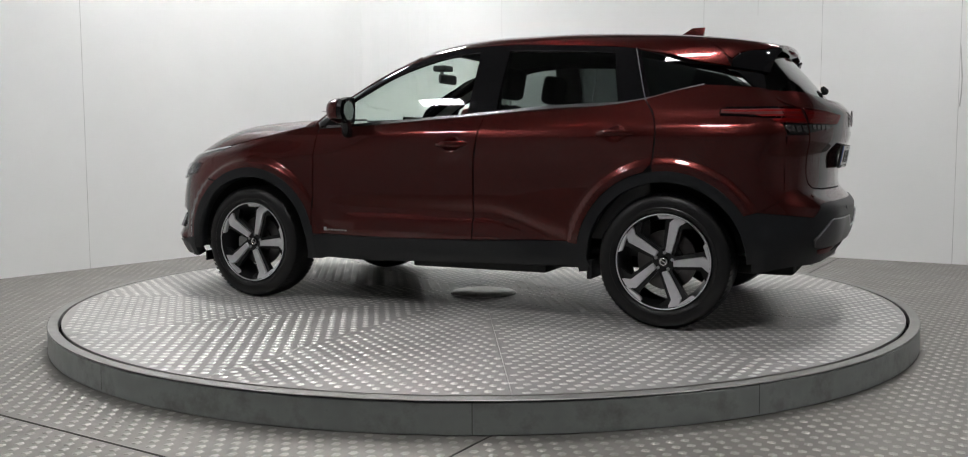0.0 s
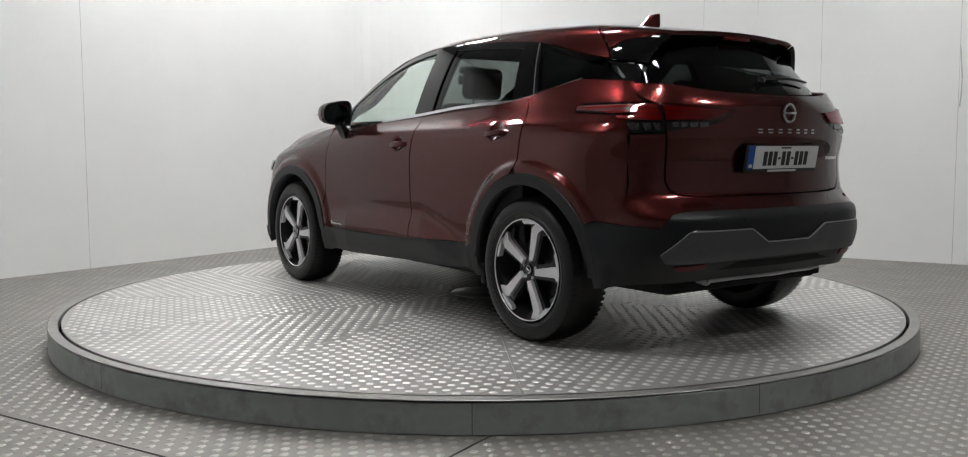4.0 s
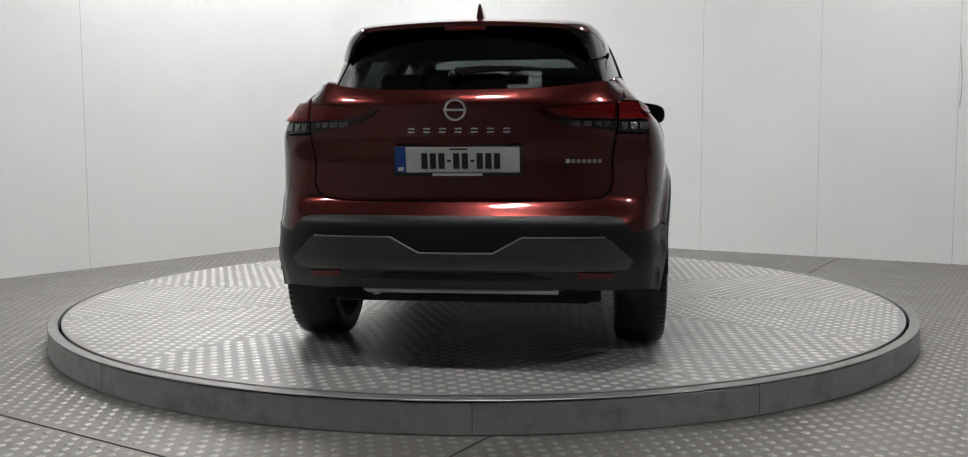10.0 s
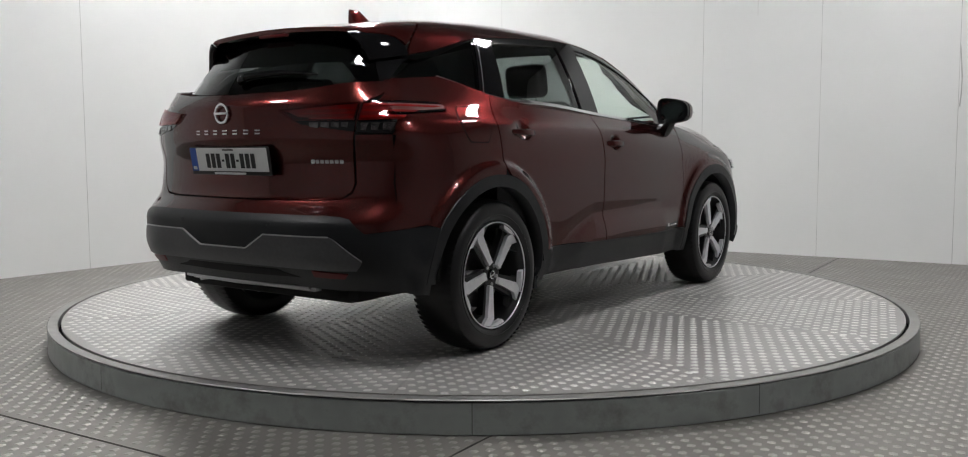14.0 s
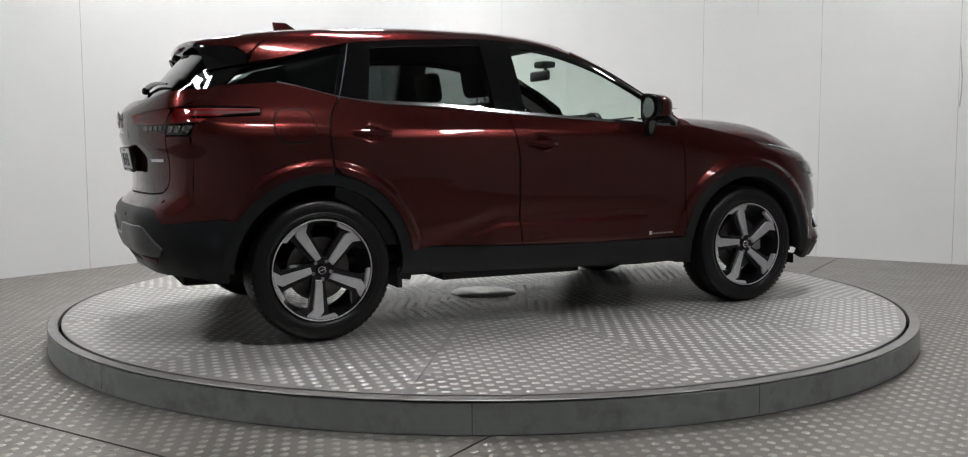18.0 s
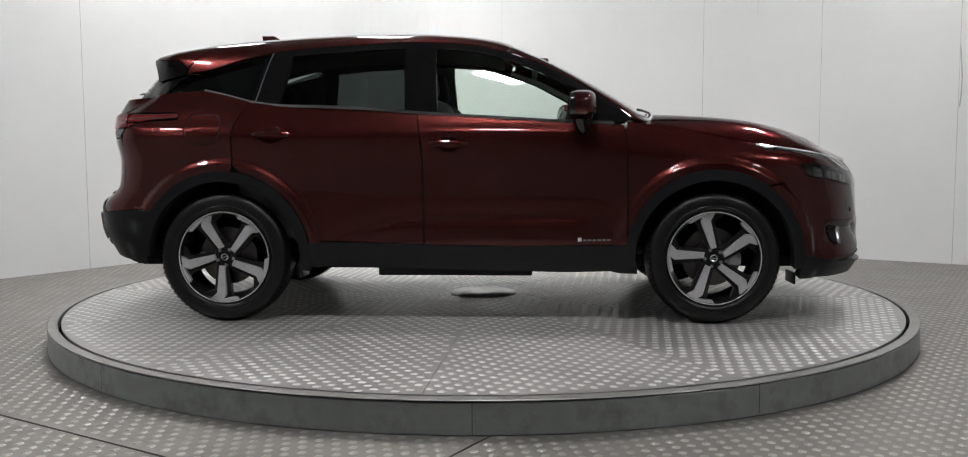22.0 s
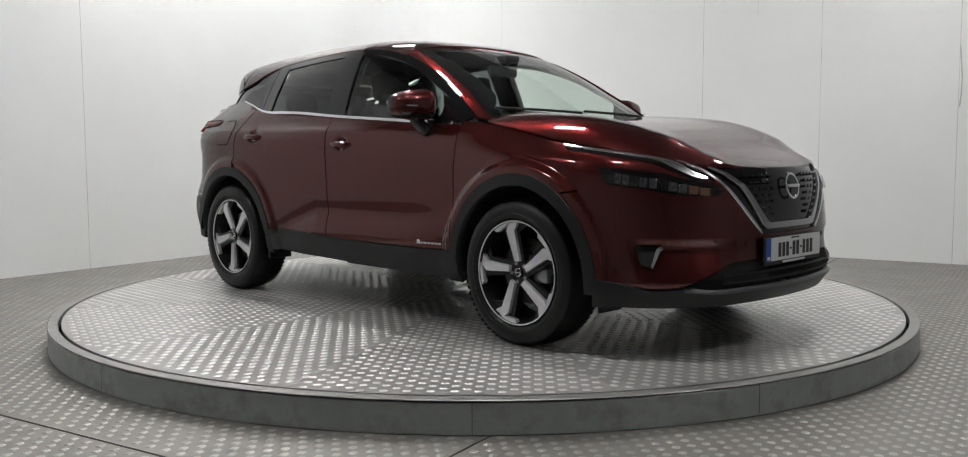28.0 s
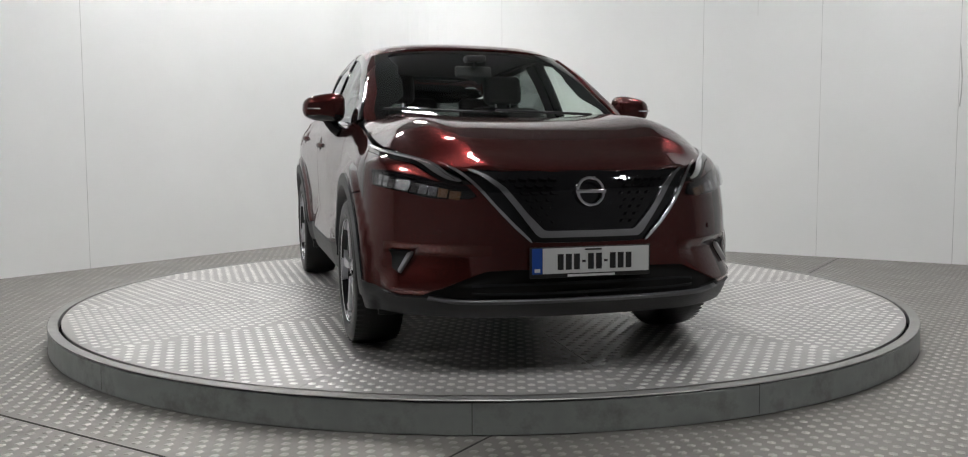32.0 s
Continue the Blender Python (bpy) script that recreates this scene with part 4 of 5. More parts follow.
    g = sheet("lens", BODY, lamp_pts, LENS, lamp, off=0.016, depth=0.014, gap=0, du=0.03, dv=0.02, label="clear lens", **kw)
    g.visible_shadow = False
    # fog pocket blade
    blade = [(2.035, 0.517), (2.05, 0.516), (2.022, 0.42), (2.016, 0.43)]
    sheet("pocket_blade", BODY, blade, SATIN, car, off=0.022, depth=0.02, gap=0, du=0.02, dv=0.02, label="thin silver blade in the bumper pocket", **kw)
    pocket = [(1.955, 0.52), (2.04, 0.518), (2.018, 0.42), (1.98, 0.44)]
    sheet("bumper_pocket", BODY, pocket, VOID, car, off=0.010, depth=0.02, gap=0, du=0.02, dv=0.02, label="dark corner pocket", **kw)
    # lamps at the rear
    back = [(-1.595, 1.141), (-1.59, 1.116), (-1.90, 1.096), (-1.935, 1.015), (0.80, 1.010, "r"), (0.665, 1.016, "r"), (0.665, 1.140, "r"), (0.745, 1.141, "r")]
    tail = sheet("tail_lamp", BODY, back, BLACK_GLOSS, car, off=0.002, depth=0.02, gap=0, du=0.03, dv=0.02, label="slim red and clear tail lamp", **kw)
    red = [(-1.60, 1.137), (-1.60, 1.120), (-1.92, 1.098), (0.80, 1.068, "r"), (0.668, 1.066, "r"), (0.668, 1.136, "r"), (0.745, 1.137, "r")]
    sheet("red_lamp_strip", BODY, red, RED_PLASTIC, tail, off=0.006, depth=0.006, gap=0, du=0.03, dv=0.015, label="dark red lamp strip", **kw)
    for z0, z1 in ((1.131, 1.124), (1.108, 1.101), (1.084, 1.074)):
        sheet("light_guide", BODY, [(0.80, z0 - 0.002, "r"), (0.672, z0, "r"), (0.672, z1, "r"), (0.80, z1 - 0.002, "r")], RED_GUIDE, tail, off=0.009, depth=0.006, gap=0, du=0.02, dv=0.01, label="bright red light guide", **kw)
    for y0, y1 in ((0.79, 0.755), (0.745, 0.715), (0.705, 0.678)):
        clear = [(y0, 1.054, "r"), (y1, 1.054, "r"), (y1 + 0.004, 1.024, "r"), (y0 - 0.004, 1.022, "r")]
        sheet("clear_lamp", BODY, clear, LAMP_DIM, tail, off=0.005, depth=0.006, gap=0, du=0.02, dv=0.015, label="clear reversing lamp", **kw)
    g = sheet("lens", BODY, [(-1.90, 1.136), (-1.90, 1.100), (0.80, 1.064, "r"), (0.665, 1.062, "r"), (0.665, 1.140, "r"), (0.745, 1.141, "r")], LENS_RED, tail, off=0.016, depth=0.012, gap=0, du=0.03, dv=0.02, label="red lens", **kw)
    g.visible_shadow = False
    inner = [(0.655, 1.140), (0.325, 1.112), (0.36, 1.085), (0.43, 1.05), (0.655, 1.018)]
    tin = sheet("inner_tail_lamp", BODY, inner, BLACK_GLOSS, car, mode="r", off=0.003, depth=0.02, gap=0, du=0.03, dv=0.02, label="pointed red lamp on the tailgate", **kw)
    sheet("red_lamp_strip", BODY, [(0.648, 1.134), (0.36, 1.108), (0.42, 1.082), (0.648, 1.066)], RED_PLASTIC, tin, mode="r", off=0.006, depth=0.006, gap=0, du=0.03, dv=0.015, label="dark red lamp strip", **kw)
    for k, y1 in enumerate((0.46, 0.43, 0.47)):
        z0 = 1.120 - 0.020 * k
        sheet("light_guide", BODY, [(0.645, z0), (y1, z0 - 0.004), (y1, z0 - 0.009), (0.645, z0 - 0.008)], RED_GUIDE, tin, mode="r", off=0.009, depth=0.006, gap=0, du=0.03, dv=0.01, label="bright red light guide", **kw)
    for y0, y1 in ((0.63, 0.605), (0.595, 0.565), (0.555, 0.52), (0.51, 0.47)):
        sheet("clear_lamp", BODY, [(y0, 1.057), (y1, 1.058), (y1, 1.040), (y0, 1.034)], LAMP_DIM, tin, mode="r", off=0.006, depth=0.005, gap=0, du=0.015, dv=0.01, **kw)
    g = sheet("lens", BODY, [(0.655, 1.140), (0.325, 1.112), (0.36, 1.085), (0.40, 1.064), (0.655, 1.062)], LENS_RED, tin, mode="r", off=0.014, depth=0.012, gap=0, du=0.03, dv=0.02, label="red lens", **kw)
    g.visible_shadow = False
    ridge = [(-1.62, 1.149), (-1.62, 1.145), (-1.88, 1.144), (0.77, 1.143, "r"), (0.70, 1.142, "r"), (0.70, 1.146, "r"), (0.77, 1.147, "r"), (-1.88, 1.148)]
    sheet("lamp_edge", BODY, ridge, BLACK_GLOSS, tail, off=0.006, depth=0.006, gap=0, du=0.03, dv=0.01, label="thin black top edge", **kw)
    refl = [(0.66, 0.427), (0.504, 0.438), (0.505, 0.410), (0.64, 0.405)]
    sheet("reflector", BODY, refl, RED_PLASTIC, car, mode="r", off=0.010, depth=0.008, gap=0, du=0.03, dv=0.02, label="red rear reflector", **kw)
    # door handles
    for door, (hx, hz) in ((door_f, HANDLES[0]), (door_r, HANDLES[1])):
        y = float(BODY.at([BODY.find("x", hx - 0.13, hz)], [hz])[0][0][1])
        bm = bmesh.new()
        n = 9
        for i in range(n):
            t = i / (n - 1)
            x = hx - 0.105 + 0.21 * t
            bow = 0.030 * math.sin(math.pi * min(1, max(0, t))) ** 0.5
            w = 0.013 + 0.005 * math.sin(math.pi * t)
            for k in range(8):
                a = math.tau * k / 8
                bm.verts.new((x, side * (y - 0.012 + bow + 0.011 * math.cos(a)), hz + w * math.sin(a) - 0.004 * t))
        bm.verts.ensure_lookup_table()
        for i in range(n - 1):
            for k in range(8):
                bm.faces.new((bm.verts[8 * i + k], bm.verts[8 * i + (k + 1) % 8], bm.verts[8 * i + 8 + (k + 1) % 8], bm.verts[8 * i + 8 + k]))
        bm.faces.new([bm.verts[k] for k in range(8)])
        bm.faces.new([bm.verts[8 * n - 8 + k] for k in range(8)])
        part("handle", bm, PAINT, door, "body-coloured pull handle", smooth=True)
    build_mirror(door_f, side)
    # small lettering on the doors as plain bars
    for i in range(7):
        x = 0.78 - 0.026 * i if side > 0 else 0.615 + 0.026 * i
        z = 0.452 + (0.004 if i == 0 else 0)
        h = 0.010 if i == 0 else 0.0045
        sheet("badge_bar", BODY, [(x - 0.010, z - h), (x + 0.010, z - h), (x + 0.010, z + h), (x - 0.010, z + h)], PLATE_WHITE if i == 0 else CHROME, door_f, off=0.003, depth=0.003, gap=0, label="small silver lettering bar" if i else "small white lettering bar", **kw)


def build_mirror(door, side):
    bm = bmesh.new()
    bmesh.ops.create_uvsphere(bm, u_segments=28, v_segments=18, radius=1)
    for v in bm.verts:
        x, y, z = v.co
        q = (abs(x) ** 4 + abs(y) ** 4 + abs(z) ** 4) ** (1 / 4)
        x, y, z = x / q ** 0.8, y / q ** 0.9, z / q ** 0.9
        taper = 1 - 0.12 * (y + 1) / 2
        if x < -0.35:
            x = -0.35 - (x + 0.35) * 0.25
        v.co = Vector((x * 0.092 - 0.02 * y, y * 0.112, z * 0.080 * taper + (0.010 * y if z < 0 else -0.012 * y)))
    bmesh.ops.translate(bm, vec=(0.60, 0.925, 1.172), verts=bm.verts)
    if side < 0:
        bmesh.ops.scale(bm, vec=(1, -1, 1), verts=bm.verts)
    cap = bm.copy()
    mirror = part("door_mirror", bm, BLACK_GLOSS, door, "rounded black and red door mirror", smooth=True)
    bmesh.ops.delete(cap, geom=[f for f in cap.faces if f.calc_center_median().x < 0.585 or f.calc_center_median().z < 1.128], context="FACES")
    for v in cap.verts:
        v.co += Vector((v.co.x - 0.59, (abs(v.co.y) - 0.925) * (1 if v.co.y > 0 else -1), v.co.z - 1.17)).normalized() * 0.003
    part("mirror_cap", cap, PAINT, mirror, "glossy red mirror cap", smooth=True)
    bm = bmesh.new()
    r = bmesh.ops.create_circle(bm, cap_ends=True, segments=28, radius=1)
    for v in bm.verts:
        v.co = Vector((0.563 - 0.02 * v.co.x, 0.925 + v.co.x * 0.084, 1.172 + v.co.y * 0.055))
    if side < 0:
        bmesh.ops.scale(bm, vec=(1, -1, 1), verts=bm.verts)
    part("mirror_glass", bm, MIRROR, mirror, "mirror glass")
    pts = [(0.635, 0.825, 1.028), (0.63, 0.838, 1.038), (0.62, 0.862, 1.06), (0.61, 0.885, 1.085), (0.605, 0.905, 1.12)]
    part("mirror_arm", tube_bm([(x, y * side, z) for x, y, z in pts], [0.016, 0.034, 0.036, 0.032, 0.034], 12), BLACK_GLOSS, mirror, "gloss black mirror arm", smooth=True)
    bm = bmesh.new()
    box_bm(bm, 0.685, 0.690, 0.88, 1.02, 1.163, 1.169, bevel=0.002)
    if side < 0:
        bmesh.ops.scale(bm, vec=(1, -1, 1), verts=bm.verts)
    part("indicator_lens", bm, SATIN, mirror, "slim indicator lens")


def on_skin(mode, v, z, off=0.0, skin=BODY):
    p, n = skin.at([skin.find(mode, v, z)], [z], off)
    return Vector(p[0]), Vector(n[0])


def build_badge(parent, mode, z, r, label):
    p, n = on_skin(mode, 0.0, z, 0.008)
    turn = Matrix.Translation(p) @ Vector((n.x, 0, n.z)).to_track_quat("Z", "Y").to_matrix().to_4x4()
    bm = bmesh.new()
    seg, tube = 40, 8
    vs = [[bm.verts.new(((r + 0.0065 * math.cos(math.tau * j / tube)) * math.cos(math.tau * i / seg), (r + 0.0065 * math.cos(math.tau * j / tube)) * math.sin(math.tau * i / seg), 0.004 * math.sin(math.tau * j / tube))) for j in range(tube)] for i in range(seg)]
    for i in range(seg):
        for j in range(tube):
            bm.faces.new((vs[i][j], vs[(i + 1) % seg][j], vs[(i + 1) % seg][(j + 1) % tube], vs[i][(j + 1) % tube]))
    bmesh.ops.transform(bm, matrix=turn, verts=bm.verts)
    ring = part("badge_ring", bm, CHROME, parent, label, smooth=True)
    a = turn.to_3x3() @ Vector((1, 0, 0))
    bm = bmesh.new()
    along_x = abs(a.y) > 0.5
    w = r * 1.18
    box_bm(bm, *((-w, w, -r * 0.14, r * 0.14) if along_x else (-r * 0.14, r * 0.14, -w, w)), -0.002, 0.005, bevel=0.002)
    bmesh.ops.transform(bm, matrix=turn, verts=bm.verts)
    part("badge_bar", bm, CHROME, ring, "silver bar across the ring", smooth=True)


def build_plate(parent, mode, z, sgn):
    p, n = on_skin(mode, 0.0, z, 0.012 if sgn > 0 else 0.030)
    p.y = -0.003
    tilt = math.degrees(math.atan2(n.z, abs(n.x)))
    # local frame: x to the viewer's right, y up, z out
    base = Matrix.Translation(p) @ (pose(0, 0, 0, 90, 0, 90) if sgn > 0 else pose(0, 0, 0, 90, 0, -90)) @ pose(0, 0, 0, -tilt * 0.3, 0, 0)
    bm = bmesh.new()
    box_bm(bm, -0.268, 0.268, -0.070, 0.058, -0.012, 0.0, bevel=0.004, m=base)
    holder = part("number_plate", bm, INK, parent, "black number plate holder with a white plate", smooth=True)
    bm = bmesh.new()
    box_bm(bm, -0.215, 0.260, -0.052, 0.054, 0.0005, 0.003, bevel=0.001, m=base)
    part("plate_face", bm, PLATE_WHITE, holder, "white plate face")
    bm = bmesh.new()
    box_bm(bm, -0.260, -0.216, -0.052, 0.054, 0.0005, 0.003, bevel=0.001, m=base)
    part("blue_band", bm, PLATE_BLUE, holder, "blue band")
    x = -0.150
    for ch in "|||-||-|||":
        w, h = (0.026, 0.033) if ch == "|" else (0.016, 0.006)
        bm = bmesh.new()
        if ch == "|":
            box_bm(bm, x, x + w, -h - 0.004, h - 0.004, 0.003, 0.0042, m=base)
        else:
            box_bm(bm, x, x + w, -h - 0.002, h - 0.004, 0.003, 0.0042, m=base)
        part("plate_bar", bm, INK, holder)
        x += w + 0.010
    for a, b, c, d, m in ((-0.03, 0.045, 0.042, 0.049, INK), (-0.105, 0.105, -0.066, -0.057, PLATE_WHITE), (-0.250, -0.226, -0.045, -0.030, PLATE_WHITE)):
        bm = bmesh.new()
        box_bm(bm, a, b, c, d, 0.003 if m is not PLATE_WHITE or a < -0.2 else 0.0, 0.0042, m=base)
        part("plate_bar", bm, m, holder)


def build_panels():
    for side in (1, -1):
        build_side(side)
    # bonnet
    half = [(2.212, 0.0), (2.208, 0.15), (2.178, 0.35), (2.125, 0.50), (2.045, 0.602), (1.955, 0.665), (1.80, 0.733), (1.68, 0.770), (1.56, 0.779), (1.43, 0.782), (1.15, 0.777), (1.0, 0.76), (1.03, 0.62), (1.06, 0.4), (1.07, 0.0)]
    full = half + [(x, -y) for x, y in reversed(half) if abs(y) > 1e-6]
    sheet("bonnet", HOOD, full, PAINT, car, depth=0.025, du=0.04, dv=0.04)
    cowl = [(1.09, -0.70), (1.09, 0.70), (0.96, 0.70), (0.98, 0), (0.96, -0.70)]
    sheet("wiper_cowl", HOOD, cowl, CLAD, car, off=-0.03, depth=0.02, gap=0, label="black cowl under the windscreen")
    # roof
    rh = [(-1.52, 0.0), (-1.505, 0.5), (-1.452, 0.85), (-1.50, 0.91), (-1.545, 0.945), (-1.585, 0.975), (-1.615, 1.0), (-1.55, 1.0), (-1.45, 1.0), (-1.3, 1.0), (-1.0, 1.0), (-0.5, 1.0), (0.0, 1.0), (0.22, 1.0), (0.235, 0.9), (0.25, 0.7), (0.24, 0.4), (0.235, 0.0)]
    full = rh + [(x, -u) for x, u in reversed(rh) if abs(u) > 1e-6]
    sheet("roof", ROOF, full, PAINT, car, depth=0.02, du=0.04, dv=0.02)
    lin = [(-1.5, -0.93), (-1.5, 0.93), (0.18, 0.93), (0.20, 0.0), (0.18, -0.93)]
    sheet("roof_lining", ROOF, lin, HEADLINER, car, off=-0.045, depth=0.0, gap=0, du=0.1, dv=0.1, label="black roof lining")
    sp = [(-1.865, 0.0), (-1.86, 0.4), (-1.85, 0.78), (-1.84, 0.90), (-1.785, 0.938), (-1.70, 0.948), (-1.655, 0.960), (-1.615, 0.982), (-1.590, 0.974), (-1.552, 0.945), (-1.507, 0.91), (-1.460, 0.85), (-1.513, 0.5), (-1.528, 0.0)]
    full = sp + [(x, -y) for x, y in reversed(sp) if abs(y) > 1e-6]
    spoiler = sheet("roof_spoiler", ROOF, full, PAINT, car, depth=0.02, du=0.03, dv=0.025, label="red roof spoiler over the rear window")

    def under(u, v):
        """v from the spoiler's trailing edge (0) to the glass (1)."""
        q = np.clip(np.abs(u) / 0.52, 0, 1)
        xt = -1.855 + 0.075 * q ** 3
        top = spoiler_fn(xt, u)
        s = np.array([CABIN.find("r", float(a), 1.36) for a in u])
        gl = CABIN.base(s, np.full(len(u), 1.36))
        w = np.clip(v, -0.1, 1.1)
        x = xt + (gl[:, 0] + 0.015 - xt) * w ** 1.0 + 0.085 * np.sin(np.pi * np.clip(w, 0, 1)) ** 1.0
        z = (top[:, 2] - 0.020) + (1.36 - top[:, 2] + 0.020) * w
        return np.column_stack([x, u, z])
    sheet("spoiler_underside", Patch(under), [(-0.515, 0), (-0.3, 0), (0, 0), (0.3, 0), (0.515, 0), (0.515, 1), (0, 1), (-0.515, 1)], BLACK_GLOSS, spoiler, depth=0, gap=0, du=0.06, dv=0.125, label="gloss black spoiler underside")
    bm = bmesh.new()
    box_bm(bm, -1.868, -1.846, -0.09, 0.09, 1.466, 1.480, bevel=0.003)
    part("brake_light", bm, RED_PLASTIC, spoiler, "high red brake light", smooth=True)
    # windscreen
    w = [(0.0, 1.095), (0.35, 1.095), (0.60, 1.10), (0.95, 1.11, "x"), (0.775, 1.23, "x"), (0.60, 1.332, "x"), (0.425, 1.423, "x"), (0.265, 1.488, "x"), (0.20, 1.53, "x"), (0.47, 1.558), (0.30, 1.568), (0.0, 1.570)]
    g = sheet("windscreen", CABIN, mirrored(w), GLASS, car, off=-0.004, depth=0, mode="f", gap=0, label="clear curved windscreen", du=0.06, dv=0.05)
    g.visible_shadow = False
    band = [(0.0, 1.548), (0.35, 1.545), (0.47, 1.53), (0.31, 1.500, "x"), (0.480, 1.430, "x"), (0.655, 1.338, "x"), (0.825, 1.238, "x"), (0.995, 1.105, "x"), (0.94, 1.108, "x"), (0.775, 1.228, "x"), (0.60, 1.330, "x"), (0.425, 1.421, "x"), (0.255, 1.490, "x"), (0.20, 1.535, "x"), (0.47, 1.562), (0.30, 1.572), (0.0, 1.574)]
    sheet("windscreen_band", CABIN, mirrored(band), BLACK_GLOSS, car, off=-0.006, depth=0, mode="f", gap=0, label="black printed edge of the windscreen", du=0.05, dv=0.04)
    rg = [(0.0, 1.195), (0.33, 1.202), (0.46, 1.215), (0.635, 1.25), (0.59, 1.34), (0.55, 1.42), (0.0, 1.45)]
    g = sheet("rear_window", CABIN, mirrored(rg), GLASS_REAR, car, off=0.0, depth=0.006, mode="r", gap=0, label="dark sloping rear window", du=0.06, dv=0.04)
    ub = [(0.0, 1.325), (0.45, 1.332), (0.50, 1.30), (0.545, 1.265), (0.64, 1.245), (0.585, 1.36), (0.55, 1.425), (0.0, 1.455)]
    sheet("rear_window_band", CABIN, mirrored(ub), BLACK_GLOSS, car, off=-0.004, depth=0, mode="r", gap=0, label="black printed edge of the rear window", du=0.05, dv=0.03)
    # tailgate and rear bumper
    tg = [(0.0, 1.19), (0.33, 1.197), (0.46, 1.21), (0.655, 1.245), (0.685, 1.165), (0.66, 1.14), (0.655, 1.0), (0.64, 0.90), (0.645, 0.80), (0.63, 0.765), (0.59, 0.738), (0.48, 0.730), (0.0, 0.728)]
    tail = sheet("tailgate", BODY, mirrored(tg), PAINT, car, mode="r", dv=0.025)
    half = [(0.0, 0.722), (0.48, 0.724), (0.595, 0.732), (0.637, 0.76), (0.652, 0.80), (0.648, 0.90), (0.662, 1.005), (0.79, 1.005), (0.785, 0.80), (-1.93, 0.70, "x"), (-1.80, 0.62, "x"), (0.74, 0.595), (0.68, 0.655), (0.64, 0.664), (0.58, 0.668), (0.0, 0.668)]
    for side in (1, -1):
        sheet("rear_bumper", BODY, [p if len(p) > 2 else (*p, "r") for p in half], PAINT, car, mode="r", side=side, gap=0, dv=0.025)
    lb = [(0.0, 0.666), (0.58, 0.666), (0.64, 0.662), (0.68, 0.653), (0.74, 0.593), (-1.80, 0.615, "x"), (-1.72, 0.60, "x"), (-1.775, 0.50, "x"), (-1.775, 0.32, "x"), (0.76, 0.345, "r"), (0.42, 0.355, "r"), (0.0, 0.355)]
    half = [p if len(p) > 2 else (*p, "r") for p in lb]
    for side in (1, -1):
        sheet("rear_bumper_lower", BODY, half, CLAD, car, mode="r", off=0.004, depth=0.05, gap=0, side=side, dv=0.025, label="matt black plastic lower rear bumper")
    skid = [(0.0, 0.516), (0.155, 0.516), (0.17, 0.522), (0.275, 0.580), (0.29, 0.584), (0.61, 0.580), (0.628, 0.573), (0.724, 0.482), (0.718, 0.468), (0.697, 0.444), (0.0, 0.449)]
    sheet("skid_insert", BODY, mirrored(skid), GREYTRIM, car, mode="r", off=0.016, depth=0.014, gap=0, du=0.04, dv=0.03, label="dark grey satin insert in the rear bumper")
    edge = [(0.0, 0.520), (0.153, 0.520), (0.272, 0.585), (0.61, 0.585), (0.61, 0.580), (0.275, 0.580), (0.155, 0.515), (0.0, 0.515)]
    sheet("insert_edge", BODY, mirrored(edge), SATIN, car, mode="r", off=0.0175, depth=0.006, gap=0, du=0.05, dv=0.03, label="thin bright edge of the bumper insert")
    vent = [(0.0, 0.430), (0.30, 0.430), (0.34, 0.415), (0.42, 0.400), (0.0, 0.395)]
    sheet("bumper_vent", BODY, mirrored(vent), VOID, car, mode="r", off=0.006, depth=0.004, gap=0, label="dark slot under the bumper insert")
    # front bumper with its openings
    bump = [(1.605, 0.935, "x")] + [(x, z - 0.002, "x") for x, z in DRL_LOW[1:]] + [(0.479, 0.797, "f"), (0.403, 0.705, "f"), (0.325, 0.619, "f"), (0.262, 0.562, "f"), (0.20, 0.556, "f"), (0.0, 0.556, "f"), (0.0, 0.440, "f"), (0.30, 0.448, "f"), (0.44, 0.443, "f"), (0.53, 0.410, "f"), (0.62, 0.368, "f"), (0.69, 0.335, "f"), (0.76, 0.330, "f"), (1.795, 0.36, "x")] + [(x, z, "x") for x, z in arc_line(WHEEL_X, 0.35, 0.455, 3, 57, 12)] + [(1.70, 0.752, "x"), (1.66, 0.85, "x")]
    for side in (1, -1):
        sheet("front_bumper", BODY, bump, PAINT, car, gap=0, side=side, du=0.03, dv=0.012)
    intake = [(0.0, 0.445), (0.30, 0.455), (0.45, 0.450), (0.54, 0.415), (0.63, 0.370), (0.70, 0.338), (0.55, 0.325), (0.0, 0.30)]
    sheet("lower_intake", BODY, mirrored(intake), VOID, car, mode="f", off=-0.03, depth=0.0, gap=0, label="black lower air intake")
    for z in (0.345, 0.385):
        bar = [(0.0, z + 0.006), (0.50, z + 0.004), (0.50, z - 0.006), (0.0, z - 0.006)]
        sheet("intake_bar", BODY, mirrored(bar), CLAD, car, mode="f", off=-0.012, depth=0.02, gap=0)
    lip = [(0.0, 0.318, "f"), (0.27, 0.318, "f"), (0.55, 0.318, "f"), (0.67, 0.335, "f"), (0.76, 0.33, "f"), (1.79, 0.375, "x"), (1.78, 0.255, "x"), (0.76, 0.25, "f"), (0.5, 0.25, "f"), (0.0, 0.25, "f")]
